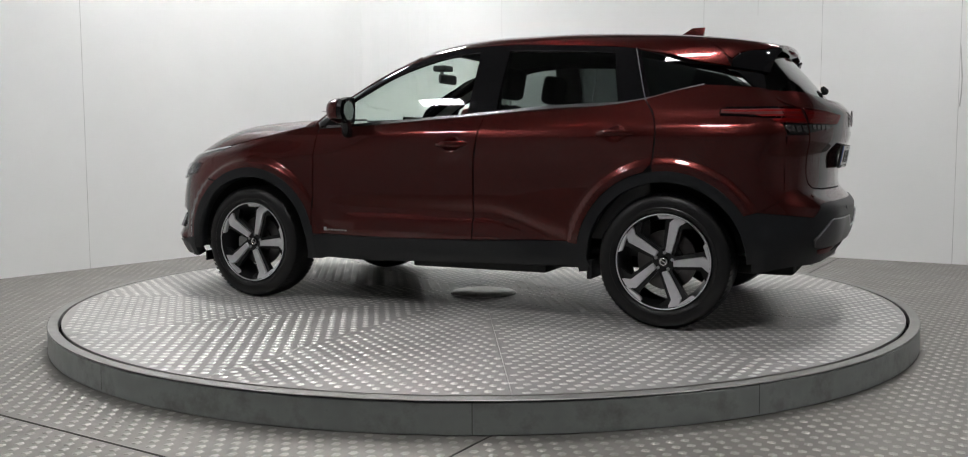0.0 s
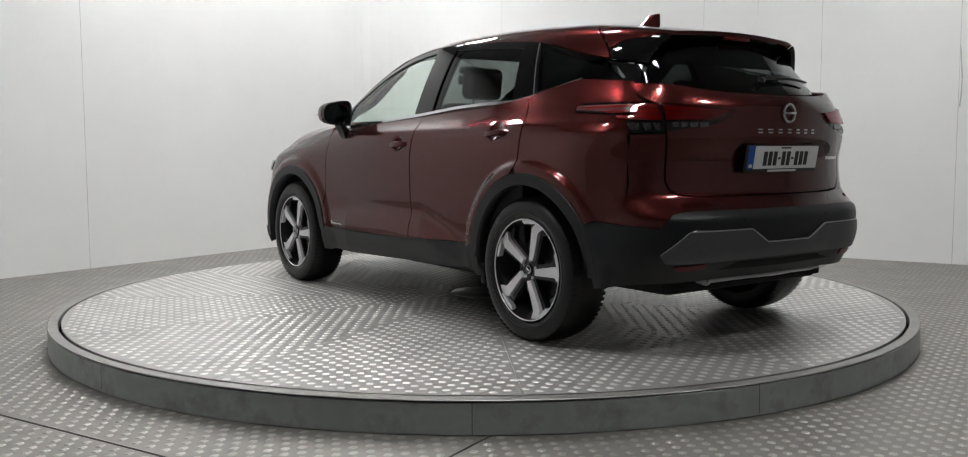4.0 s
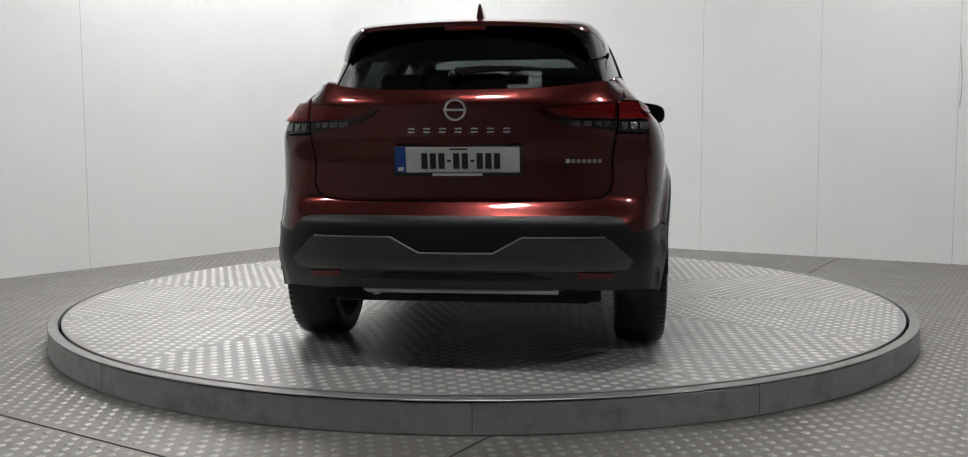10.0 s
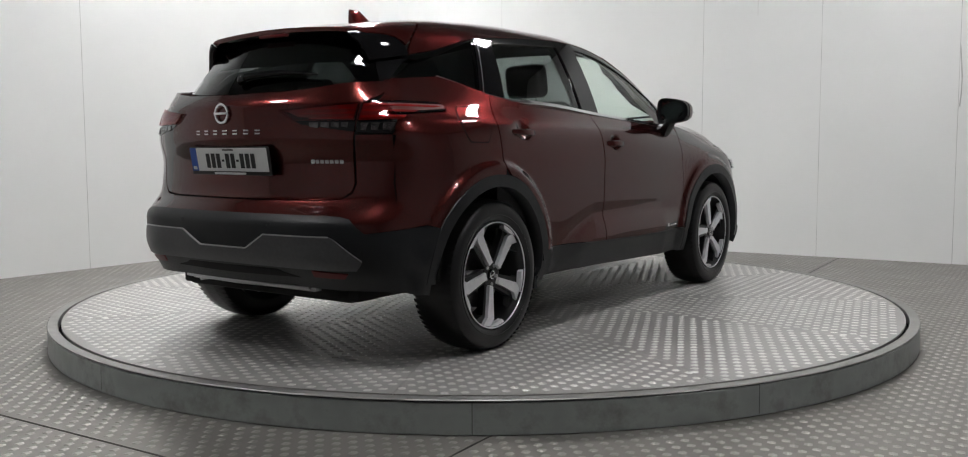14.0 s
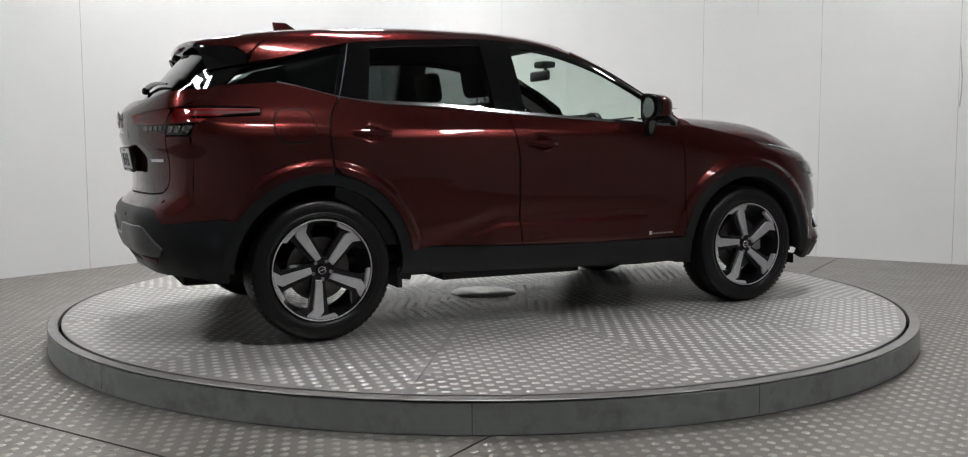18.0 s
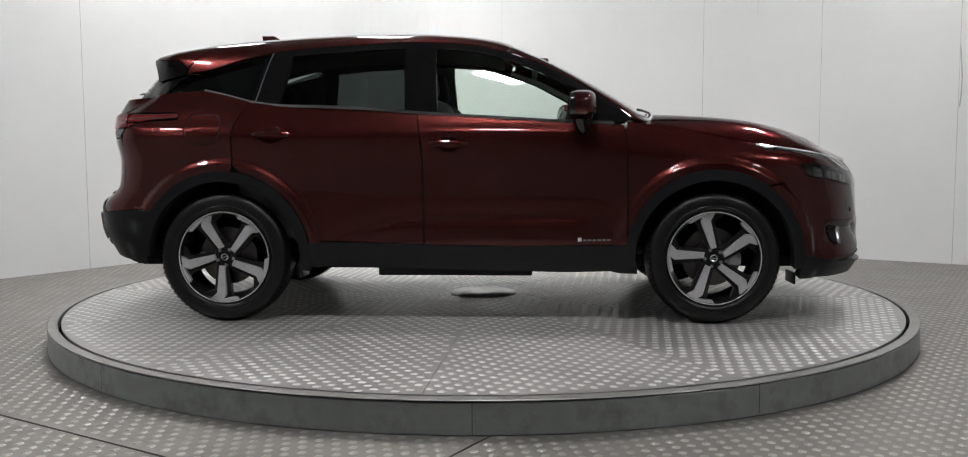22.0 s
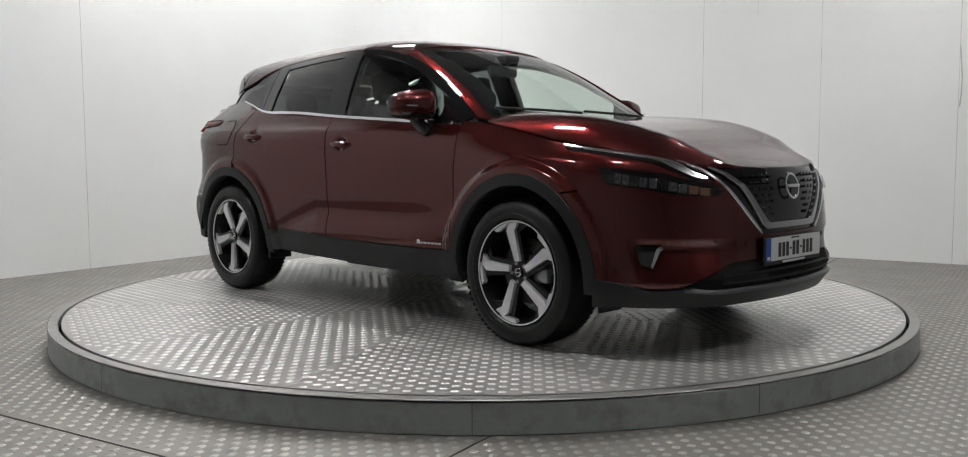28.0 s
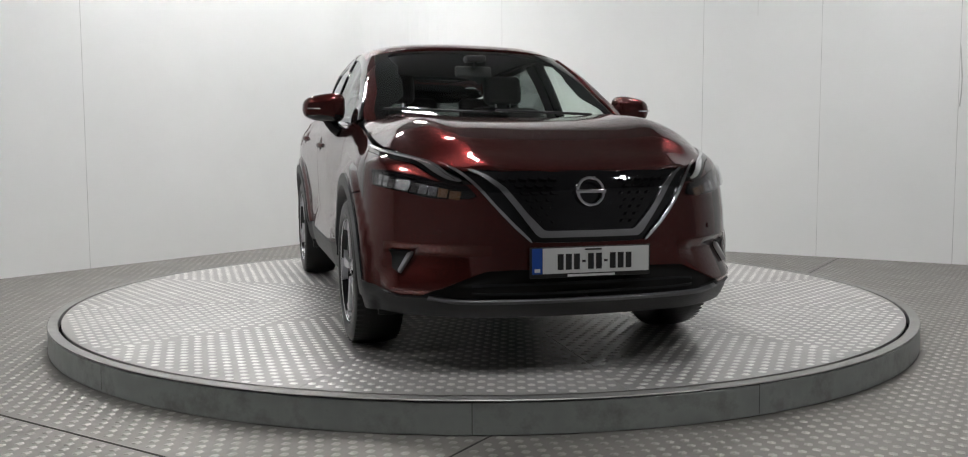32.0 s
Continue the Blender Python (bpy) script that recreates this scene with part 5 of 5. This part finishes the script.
    for side in (1, -1):
        sheet("front_lip", BODY, lip, CLAD, car, mode="f", off=0.010, depth=0.06, gap=0, side=side, dv=0.025, label="matt black lower front lip")
    edge = [(0.0, 0.323), (0.27, 0.323), (0.55, 0.323), (0.66, 0.335), (0.66, 0.325), (0.55, 0.312), (0.0, 0.312)]
    sheet("lip_edge", BODY, mirrored(edge), GREYTRIM, car, mode="f", off=0.016, depth=0.02, gap=0, dv=0.02, label="grey edge along the front lip")
    gr = [(0.0, 0.557), (0.20, 0.557), (0.262, 0.562), (0.325, 0.619), (0.403, 0.705), (0.479, 0.797), (0.552, 0.862), (0.60, 0.890), (0.40, 0.868), (0.0, 0.860)]
    grille = sheet("grille", BODY, mirrored(gr), BLACK_GLOSS, car, mode="f", off=-0.010, depth=0.03, gap=0, label="gloss black front grille", du=0.03, dv=0.03)
    for k in range(7):
        z = 0.635 + 0.030 * k
        lim = float(np.interp(z, [0.612, 0.678, 0.787, 0.834], [0.19, 0.255, 0.34, 0.40]))
        for y in np.arange(0.14 + 0.02 * (k % 2), lim - 0.02, 0.042):
            for s in (1, -1):
                chip = [(s * y, z), (s * (y + 0.026), z + 0.003), (s * (y + 0.032), z + 0.013), (s * (y + 0.006), z + 0.012)]
                sheet("grille_chip", BODY, chip, BLACK_GLOSS, grille, mode="f", off=0.004, depth=0.014, gap=0)
    vin = V_IN + [(0.19, 0.606), (0.0, 0.606), (0.0, 0.578), (0.215, 0.578), (0.238, 0.592), (0.298, 0.672), (0.382, 0.782), (0.440, 0.832), (0.515, 0.872)]
    for side in (1, -1):
        sheet("grille_chrome", BODY, vin, SATIN_DARK, grille, mode="f", off=0.004, depth=0.016, gap=0, side=side, du=0.03, dv=0.02, label="satin chrome V frame")
        vout = smooth_line(V_OUT, 3) + [(0.252, 0.557), (0.262, 0.575), (0.322, 0.634)] + smooth_line([(0.395, 0.713), (0.470, 0.804), (0.542, 0.868), (0.585, 0.888)], 3)
        sheet("grille_edge", BODY, vout, CHROME, grille, mode="f", off=0.004, depth=0.012, gap=0, side=side, du=0.03, dv=0.02, label="thin chrome outer edge")
    build_badge(grille, "f", 0.766, 0.057, "silver ring badge")
    build_badge(tail, "r", 1.104, 0.041, "silver ring badge")
    build_plate(car, "f", 0.482, 1)
    build_plate(car, "r", 0.915, -1)
    for mode, dots in (("f", ((0.62, 0.60), (0.36, 0.52), (-0.36, 0.52), (-0.62, 0.60))), ("r", ((0.66, 0.70), (0.30, 0.625), (-0.30, 0.625), (-0.66, 0.70)))):
        for y, z in dots:
            p, n = on_skin(mode, y, z, 0.003)
            bm = lathe_bm([(0.0, 0.002), (0.009, 0.002), (0.011, 0.0), (0.011, -0.004)], 16, "z")
            bmesh.ops.transform(bm, matrix=Matrix.Translation(p) @ n.to_track_quat("Z", "Y").to_matrix().to_4x4(), verts=bm.verts)
            part("parking_sensor", bm, CLAD if mode == "r" and abs(y) < 0.5 else PAINT, car, "small round parking sensor", smooth=True)
    # tailgate lettering as plain bars
    for i in range(7):
        y = 0.20 - 0.066 * i
        for z in (1.028, 1.014):
            sheet("badge_bar", BODY, [(y, z + 0.003), (y - 0.028, z + 0.003), (y - 0.028, z - 0.003), (y, z - 0.003)], CHROME, tail, mode="r", off=0.004, depth=0.004, gap=0, label="silver lettering bar")
    for i in range(7):
        y = -0.45 - 0.022 * i
        sheet("badge_bar", BODY, [(y, 0.901), (y - 0.016, 0.901), (y - 0.016, 0.885), (y, 0.885)], PLATE_WHITE if i == 0 else CHROME, tail, mode="r", off=0.004, depth=0.004, gap=0, label="small lettering bar")


build_panels()


# ---- wheels, underside and small parts ----
def prism(bm, pts, y0, y1, bevel=0.0):
    """A flat outline (viewer's right, up) as a plate between two depths; the top edge is chamfered."""
    cx, cz = sum(p[0] for p in pts) / len(pts), sum(p[1] for p in pts) / len(pts)
    a = [bm.verts.new((-p[0], y0, p[1])) for p in pts]
    b = [bm.verts.new((-(p[0] + (cx - p[0]) * bevel), y1, p[1] + (cz - p[1]) * bevel)) for p in pts]
    n = len(pts)
    for i in range(n):
        bm.faces.new((a[i], a[(i + 1) % n], b[(i + 1) % n], b[i]))
    bm.faces.new(b)
    bm.faces.new(a[::-1])


def rot2(pts, deg):
    c, s = math.cos(radians(deg)), math.sin(radians(deg))
    return [(c * x - s * y, s * x + c * y) for x, y in pts]


def wheel_parts(w):
    prof = [(0.250, -0.095), (0.262, -0.110), (0.30, -0.119), (0.330, -0.114), (0.346, -0.098), (0.3545, -0.07), (0.356, -0.03), (0.356, 0.03), (0.3545, 0.07), (0.346, 0.098), (0.330, 0.114), (0.300, 0.119), (0.285, 0.1175), (0.282, 0.1195), (0.272, 0.1165), (0.262, 0.110), (0.250, 0.095)]
    tyre = part("tyre", lathe_bm(prof, 72, "y"), RUBBER, w, "black tyre with a soft sheen", smooth=True)
    bm = bmesh.new()
    for i in range(72):
        a = math.tau * i / 72
        for y0, y1, sh in ((0.045, 0.108, 0.018), (-0.108, -0.045, -0.018), (-0.03, 0.03, 0.03)):
            v = []
            for (aa, yy, rr) in ((a, y0, 0), (a + 0.055, y0, 0), (a + 0.055 + sh, y1, 1), (a + sh, y1, 1)):
                r = (0.3572 if abs(yy) < 0.06 else 0.347) + 0.0005
                v.append(bm.verts.new((r * math.cos(aa), yy, r * math.sin(aa))))
            bm.faces.new(v)
    part("tread", bm, RUBBER, tyre, "tread blocks")
    rim = part("rim", lathe_bm([(0.2525, 0.098), (0.2535, 0.108), (0.250, 0.111), (0.244, 0.108), (0.240, 0.09), (0.228, 0.05), (0.215, 0.0), (0.218, -0.08), (0.250, -0.10)], 72, "y"), RIMBLACK, w, "black alloy rim", smooth=True)
    part("rim_edge", lathe_bm([(0.2515, 0.1095), (0.2505, 0.1125), (0.246, 0.1115), (0.245, 0.109)], 72, "y"), MACHINED, rim, "bright machined rim edge", smooth=True)
    face = [(-0.016, 0.046), (-0.074, 0.196), (-0.060, 0.232), (-0.030, 0.2455), (0.004, 0.2475), (-0.004, 0.230), (-0.020, 0.203), (0.015, 0.052)]
    web = [(-0.030, 0.040), (-0.098, 0.190), (-0.130, 0.209), (-0.060, 0.240), (0.010, 0.2455), (0.062, 0.236), (0.030, 0.215), (0.002, 0.195), (0.034, 0.040)]
    wedge = [(-0.040, 0.2405), (-0.092, 0.2275), (-0.150, 0.194), (-0.128, 0.186), (-0.072, 0.2185)]
    for k in range(5):
        bm = bmesh.new()
        prism(bm, rot2(web, 72 * k), 0.045, 0.080)
        part("spoke_web", bm, RIMBLACK, rim)
        bm = bmesh.new()
        prism(bm, rot2(face, 72 * k), 0.075, 0.0975, 0.05)
        part("spoke", bm, MACHINED, rim, "machined silver spoke face")
        bm = bmesh.new()
        prism(bm, rot2(wedge, 72 * k), 0.080, 0.1060, 0.04)
        part("rim_wedge", bm, MACHINED, rim, "machined rim wedge")
    part("hub", lathe_bm([(0.0, 0.083), (0.060, 0.083), (0.066, 0.076), (0.068, 0.04)], 40, "y"), RIMBLACK, rim, "black wheel hub", smooth=True)
    part("hub_cap", lathe_bm([(0.0, 0.0925), (0.022, 0.092), (0.026, 0.089), (0.0275, 0.080)], 32, "y"), BLACK_GLOSS, rim, "round hub cap", smooth=True)
    bm = lathe_bm([(0.0145, 0.0925), (0.0175, 0.0945), (0.0205, 0.0925)], 32, "y")
    part("cap_ring", bm, CHROME, rim, "silver ring on the hub cap", smooth=True)
    bm = bmesh.new()
    box_bm(bm, -0.020, 0.020, 0.0915, 0.0945, -0.003, 0.003, bevel=0.001)
    part("cap_bar", bm, CHROME, rim, "silver bar on the hub cap")
    for k in range(5):
        a = radians(72 * k + 66)
        bm = lathe_bm([(0.0, 0.088), (0.008, 0.088), (0.010, 0.085), (0.010, 0.070)], 6, "y")
        bmesh.ops.translate(bm, vec=(0.046 * math.cos(a), 0, 0.046 * math.sin(a)), verts=bm.verts)
        part("wheel_nut", bm, SATIN, rim)
    disc = part("brake_disc", lathe_bm([(0.06, 0.030), (0.09, 0.030), (0.092, 0.020), (0.158, 0.020), (0.160, 0.005), (0.09, 0.005)], 48, "y"), DISC_IRON, w, "grey iron brake disc", smooth=True)


def build_wheels():
    first = None
    for sx, side, turn in ((1, -1, 0), (-1, -1, 17), (1, 1, -30), (-1, 1, -29)):
        w = new("wheel")
        if first is None:
            first = w
            wheel_parts(w)
        else:
            for c in first.children:
                d = c.copy()
                scene.collection.objects.link(d)
                d.parent = w
                for e in c.children:
                    f = e.copy()
                    scene.collection.objects.link(f)
                    f.parent = d
        w.parent = car
        w["label"] = "five-spoke alloy wheel with a black tyre"
        w.matrix_local = pose(WHEEL_X * sx, 0.788 * side, 0.354, 0, 0, 0 if side > 0 else 180) @ pose(0, 0, 0, 0, turn, 0)
        bm = bmesh.new()
        box_bm(bm, -0.045, 0.045, 0.0, 0.05, -0.035, 0.035, bevel=0.012)
        bmesh.ops.translate(bm, vec=(WHEEL_X * sx + (0.11 if sx > 0 else -0.11), 0.795 * side if side > 0 else 0.795 * side - 0.05, 0.345), verts=bm.verts)
        part("brake_caliper", bm, ALU, car, "cast brake caliper behind the wheel", smooth=True)


build_wheels()


def build_under():
    box("floor_pan", (-1.95, 2.05, -0.56, 0.56, 0.27, 0.34), VOID, car, "dark underbody", 0.02)
    box("floor_side", (-0.88, 0.88, -0.80, 0.80, 0.285, 0.36), VOID, car, "dark underbody between the wheels", 0.02)
    box("battery_tray", (-0.54, 0.36, -0.52, 0.52, 0.205, 0.28), CLAD, car, "black tray under the floor", 0.01)
    box("rear_tray", (-2.02, -1.72, -0.44, 0.44, 0.335, 0.40), CLAD, car, "dark rear undertray", 0.01)
    for s in (1, -1):
        box("mud_flap", (-0.935, -0.905, *sorted((0.70 * s, 0.86 * s)), 0.235, 0.34), CLAD, car, "small black flap before the wheel", 0.006)
        box("air_deflector", (1.770, 1.785, *sorted((0.66 * s, 0.82 * s)), 0.205, 0.27), CLAD, car, "black air deflector before the wheel", 0.005)
        box("rear_bracket", (-1.95, -1.80, *sorted((0.46 * s, 0.60 * s)), 0.28, 0.38), VOID, car, "dark suspension bracket", 0.01)
        part("axle_arm", tube_bm([(-1.30, 0.30 * s, 0.30), (-1.33, 0.70 * s, 0.33)], 0.035), VOID, car, "dark suspension arm", smooth=True)
        part("axle_arm", tube_bm([(1.30, 0.30 * s, 0.30), (1.33, 0.70 * s, 0.33)], 0.035), VOID, car, "dark suspension arm", smooth=True)
    box("rear_beam", (-2.03, -1.99, -0.42, 0.42, 0.322, 0.346), ALU, car, "bare metal beam under the rear bumper", 0.004)
    part("exhaust_pipe", tube_bm([(-1.55, 0.30, 0.33), (-1.9, 0.34, 0.345), (-2.02, 0.38, 0.335)], 0.026, 12), ALU, car, "dull metal exhaust pipe", smooth=True)
    part("undertray_edge", tube_bm([(-2.06, 0.42, 0.345), (-2.10, 0.0, 0.345), (-2.06, -0.42, 0.345)], 0.010), SATIN, car, "thin metal edge of the undertray", smooth=True)


build_under()


def build_top_parts():
    # antenna fin
    bm = bmesh.new()
    rows = []
    for i in range(7):
        t = i / 6
        x0, x1 = -1.14 - 0.13 * t ** 0.8, -1.335 - 0.012 * t
        w = 0.020 * (1 - t) ** 0.7 + 0.003
        z = 1.588 + 0.068 * t
        rows.append([bm.verts.new(p) for p in ((x0, 0, z), ((x0 + x1) / 2, w, z), (x1, w * 0.8, z), (x1, -w * 0.8, z), ((x0 + x1) / 2, -w, z))])
    for a, b in zip(rows, rows[1:]):
        for k in range(5):
            bm.faces.new((a[k], a[(k + 1) % 5], b[(k + 1) % 5], b[k]))
    bm.faces.new(rows[-1])
    part("antenna_fin", bm, PAINT, car, "red shark-fin antenna", smooth=True)
    # rear wiper on the glass
    pts = []
    for i in range(9):
        t = i / 8
        y = 0.02 - 0.42 * t
        z = 1.225 + 0.045 * math.sin(math.pi * (0.25 + 0.5 * t))
        p, n = on_skin("r", y, z, 0.022, CABIN)
        pts.append(p)
    wip = part("rear_wiper", tube_bm(pts, [0.017, 0.016, 0.015, 0.013, 0.011, 0.009, 0.008, 0.007, 0.005]), BLACK_GLOSS, car, "black rear wiper", smooth=True)
    p, n = on_skin("r", 0.03, 1.245, 0.02, CABIN)
    bm = bmesh.new()
    bmesh.ops.create_uvsphere(bm, u_segments=16, v_segments=10, radius=0.021)
    bmesh.ops.translate(bm, vec=p, verts=bm.verts)
    part("wiper_hub", bm, BLACK_GLOSS, wip, smooth=True)
    # front wipers
    for y0, y1, z0, z1 in ((-0.10, -0.64, 1.125, 1.145), (0.50, -0.06, 1.118, 1.135)):
        pts = []
        for i in range(8):
            t = i / 7
            p, n = on_skin("f", y0 + (y1 - y0) * t, z0 + (z1 - z0) * t, 0.015, CABIN)
            pts.append(p)
        part("wiper", tube_bm(pts, 0.007), CLAD, car, "black windscreen wiper", smooth=True)


build_top_parts()


# ---- the car's inside ----
def build_seat(x, y, w, name="front_seat"):
    seat = new(name)
    seat.parent = car
    seat.matrix_local = pose(x, y, 0)
    seat["label"] = "dark cloth car seat with a headrest"
    m = pose(0, 0, 0.60, 0, -6, 0)
    box("cushion", (-0.27, 0.27, -w / 2, w / 2, -0.09, 0.09), TRIM_CLOTH, seat, bevel=0.06, m=m, seg=4)
    m = pose(-0.26, 0, 0.62, 0, -18, 0)
    box("backrest", (-0.075, 0.075, -w / 2, w / 2, 0.0, 0.62), TRIM_CLOTH, seat, bevel=0.06, m=m, seg=4)
    m = pose(-0.475, 0, 1.24, 0, -10, 0)
    box("headrest", (-0.05, 0.05, -0.13, 0.13, 0.0, 0.19), TRIM_CLOTH, seat, bevel=0.04, m=m, seg=4)
    part("headrest_post", tube_bm([(-0.455, 0.05, 1.18), (-0.475, 0.05, 1.28)], 0.007), SATIN, seat, smooth=True)
    part("headrest_post", tube_bm([(-0.455, -0.05, 1.18), (-0.475, -0.05, 1.28)], 0.007), SATIN, seat, smooth=True)


def build_inside():
    build_seat(0.24, 0.37, 0.50)
    build_seat(0.24, -0.37, 0.50)
    box("cabin_floor", (-1.6, 1.0, -0.76, 0.76, 0.36, 0.40), DASH, car, "dark carpet", 0.01)
    bench = new("rear_bench")
    bench.parent = car
    bench["label"] = "dark cloth rear bench with three headrests"
    box("cushion", (-0.98, -0.45, -0.64, 0.64, 0.48, 0.66), TRIM_CLOTH, bench, bevel=0.06, seg=4)
    box("backrest", (-0.07, 0.07, -0.62, 0.62, 0.0, 0.60), TRIM_CLOTH, bench, bevel=0.05, seg=4, m=pose(-0.95, 0, 0.60, 0, -20, 0))
    for y in (0.42, 0.0, -0.42):
        box("headrest", (-0.045, 0.045, -0.12, 0.12, 0.0, 0.15), TRIM_CLOTH, bench, bevel=0.04, seg=4, m=pose(-1.16, y, 1.18, 0, -12, 0))
    box("load_cover", (-1.90, -1.18, -0.56, 0.56, 1.04, 1.06), DASH, car, "dark load cover", 0.008)
    box("dashboard", (0.62, 1.02, -0.70, 0.70, 0.78, 1.06), DASH, car, "dark dashboard", 0.05, seg=4)
    box("dash_screen", (0.63, 0.65, -0.14, 0.14, 1.00, 1.16), BLACK_GLOSS, car, "black centre screen", 0.008)
    box("binnacle", (0.60, 0.78, -0.53, -0.21, 1.02, 1.115), DASH, car, "dark instrument hood", 0.03, seg=3)
    wheel = new("steering_wheel")
    wheel.parent = car
    wheel.matrix_local = pose(0.47, -0.37, 0.98, 0, -66, 0)
    wheel["label"] = "dark steering wheel"
    pts = [(0.185 * math.cos(math.tau * i / 32), 0.185 * math.sin(math.tau * i / 32), 0) for i in range(32)]
    part("wheel_rim", tube_bm(pts, 0.016, 8, True), DASH, wheel, smooth=True)
    box("wheel_boss", (-0.06, 0.06, -0.07, 0.07, -0.03, 0.02), DASH, wheel, bevel=0.02)
    for a, b in (((0.0, 0.06), (0.0, 0.18)), ((0.0, -0.06), (0.0, -0.18)), ((-0.05, 0.0), (-0.18, 0.0))):
        part("wheel_spoke", tube_bm([(*a, -0.01), (*b, 0)], 0.014), DASH, wheel, smooth=True)
    for s in (1, -1):
        inner = [(0.84, 0.45), (0.84, 1.04), (0.2, 1.07), (-0.26, 1.10), (-0.64, 1.13), (-1.04, 1.15), (-1.25, 1.18), (-1.25, 0.45)]
        sheet("door_lining", BODY, inner, DASH, car, off=-0.07, depth=0, gap=0, side=s, du=0.15, dv=0.15, label="dark door lining")
        pl = smooth_line([(0.91, 1.11), (0.74, 1.215), (0.56, 1.318), (0.38, 1.407), (0.21, 1.470)], 3) + [(0.23, 1.495)] + smooth_line([(0.44, 1.425), (0.61, 1.338), (0.785, 1.238), (0.965, 1.12)], 3)
        sheet("pillar_lining", CABIN, pl, LINER, car, off=-0.035, depth=0, gap=0, side=s, label="pale pillar lining")
        pl = [(-0.17, 1.12), (-0.19, 1.53), (-0.35, 1.53), (-0.33, 1.14)]
        sheet("pillar_lining", CABIN, pl, DASH, car, off=-0.06, depth=0.0, gap=0, side=s)
        pl = [(-1.12, 1.19), (-1.06, 1.48), (-1.42, 1.40), (-1.70, 1.30), (-1.75, 1.24), (-1.4, 1.22)]
        sheet("pillar_lining", CABIN, pl, DASH, car, off=-0.05, depth=0.0, gap=0, side=s)
    bm = bmesh.new()
    box_bm(bm, 0.36, 0.39, -0.115, 0.115, 1.375, 1.44, bevel=0.015, seg=3)
    mirror = part("rear_view_mirror", bm, DASH, car, "black rear-view mirror behind the windscreen", smooth=True)
    part("mirror_stalk", tube_bm([(0.40, 0, 1.42), (0.43, 0, 1.475)], 0.012), DASH, mirror, smooth=True)
    box("sensor_pod", (0.36, 0.46, -0.06, 0.06, 1.46, 1.50), DASH, mirror, bevel=0.012)


build_inside()


# ---- movement ----
def motions():
    turns = [(0, 154.96), (4, 125.95), (8, 97.30), (12, 68.76), (16, 40.03), (20, 11.40), (24, -17.24), (28, -45.61), (32, -74.46)]
    off = (-0.0417, -0.1543)
    rows, spin = [], []
    for t, a in turns:
        c, s = math.cos(radians(a)), math.sin(radians(a))
        rows.append((t, pose(c * off[0] - s * off[1], s * off[0] + c * off[1], TOP + 0.002, 0, 0, a)))
        spin.append((t, pose(0, 0, 0, 0, 0, a)))
    walk(car, rows)
    walk(deck, spin)


motions()
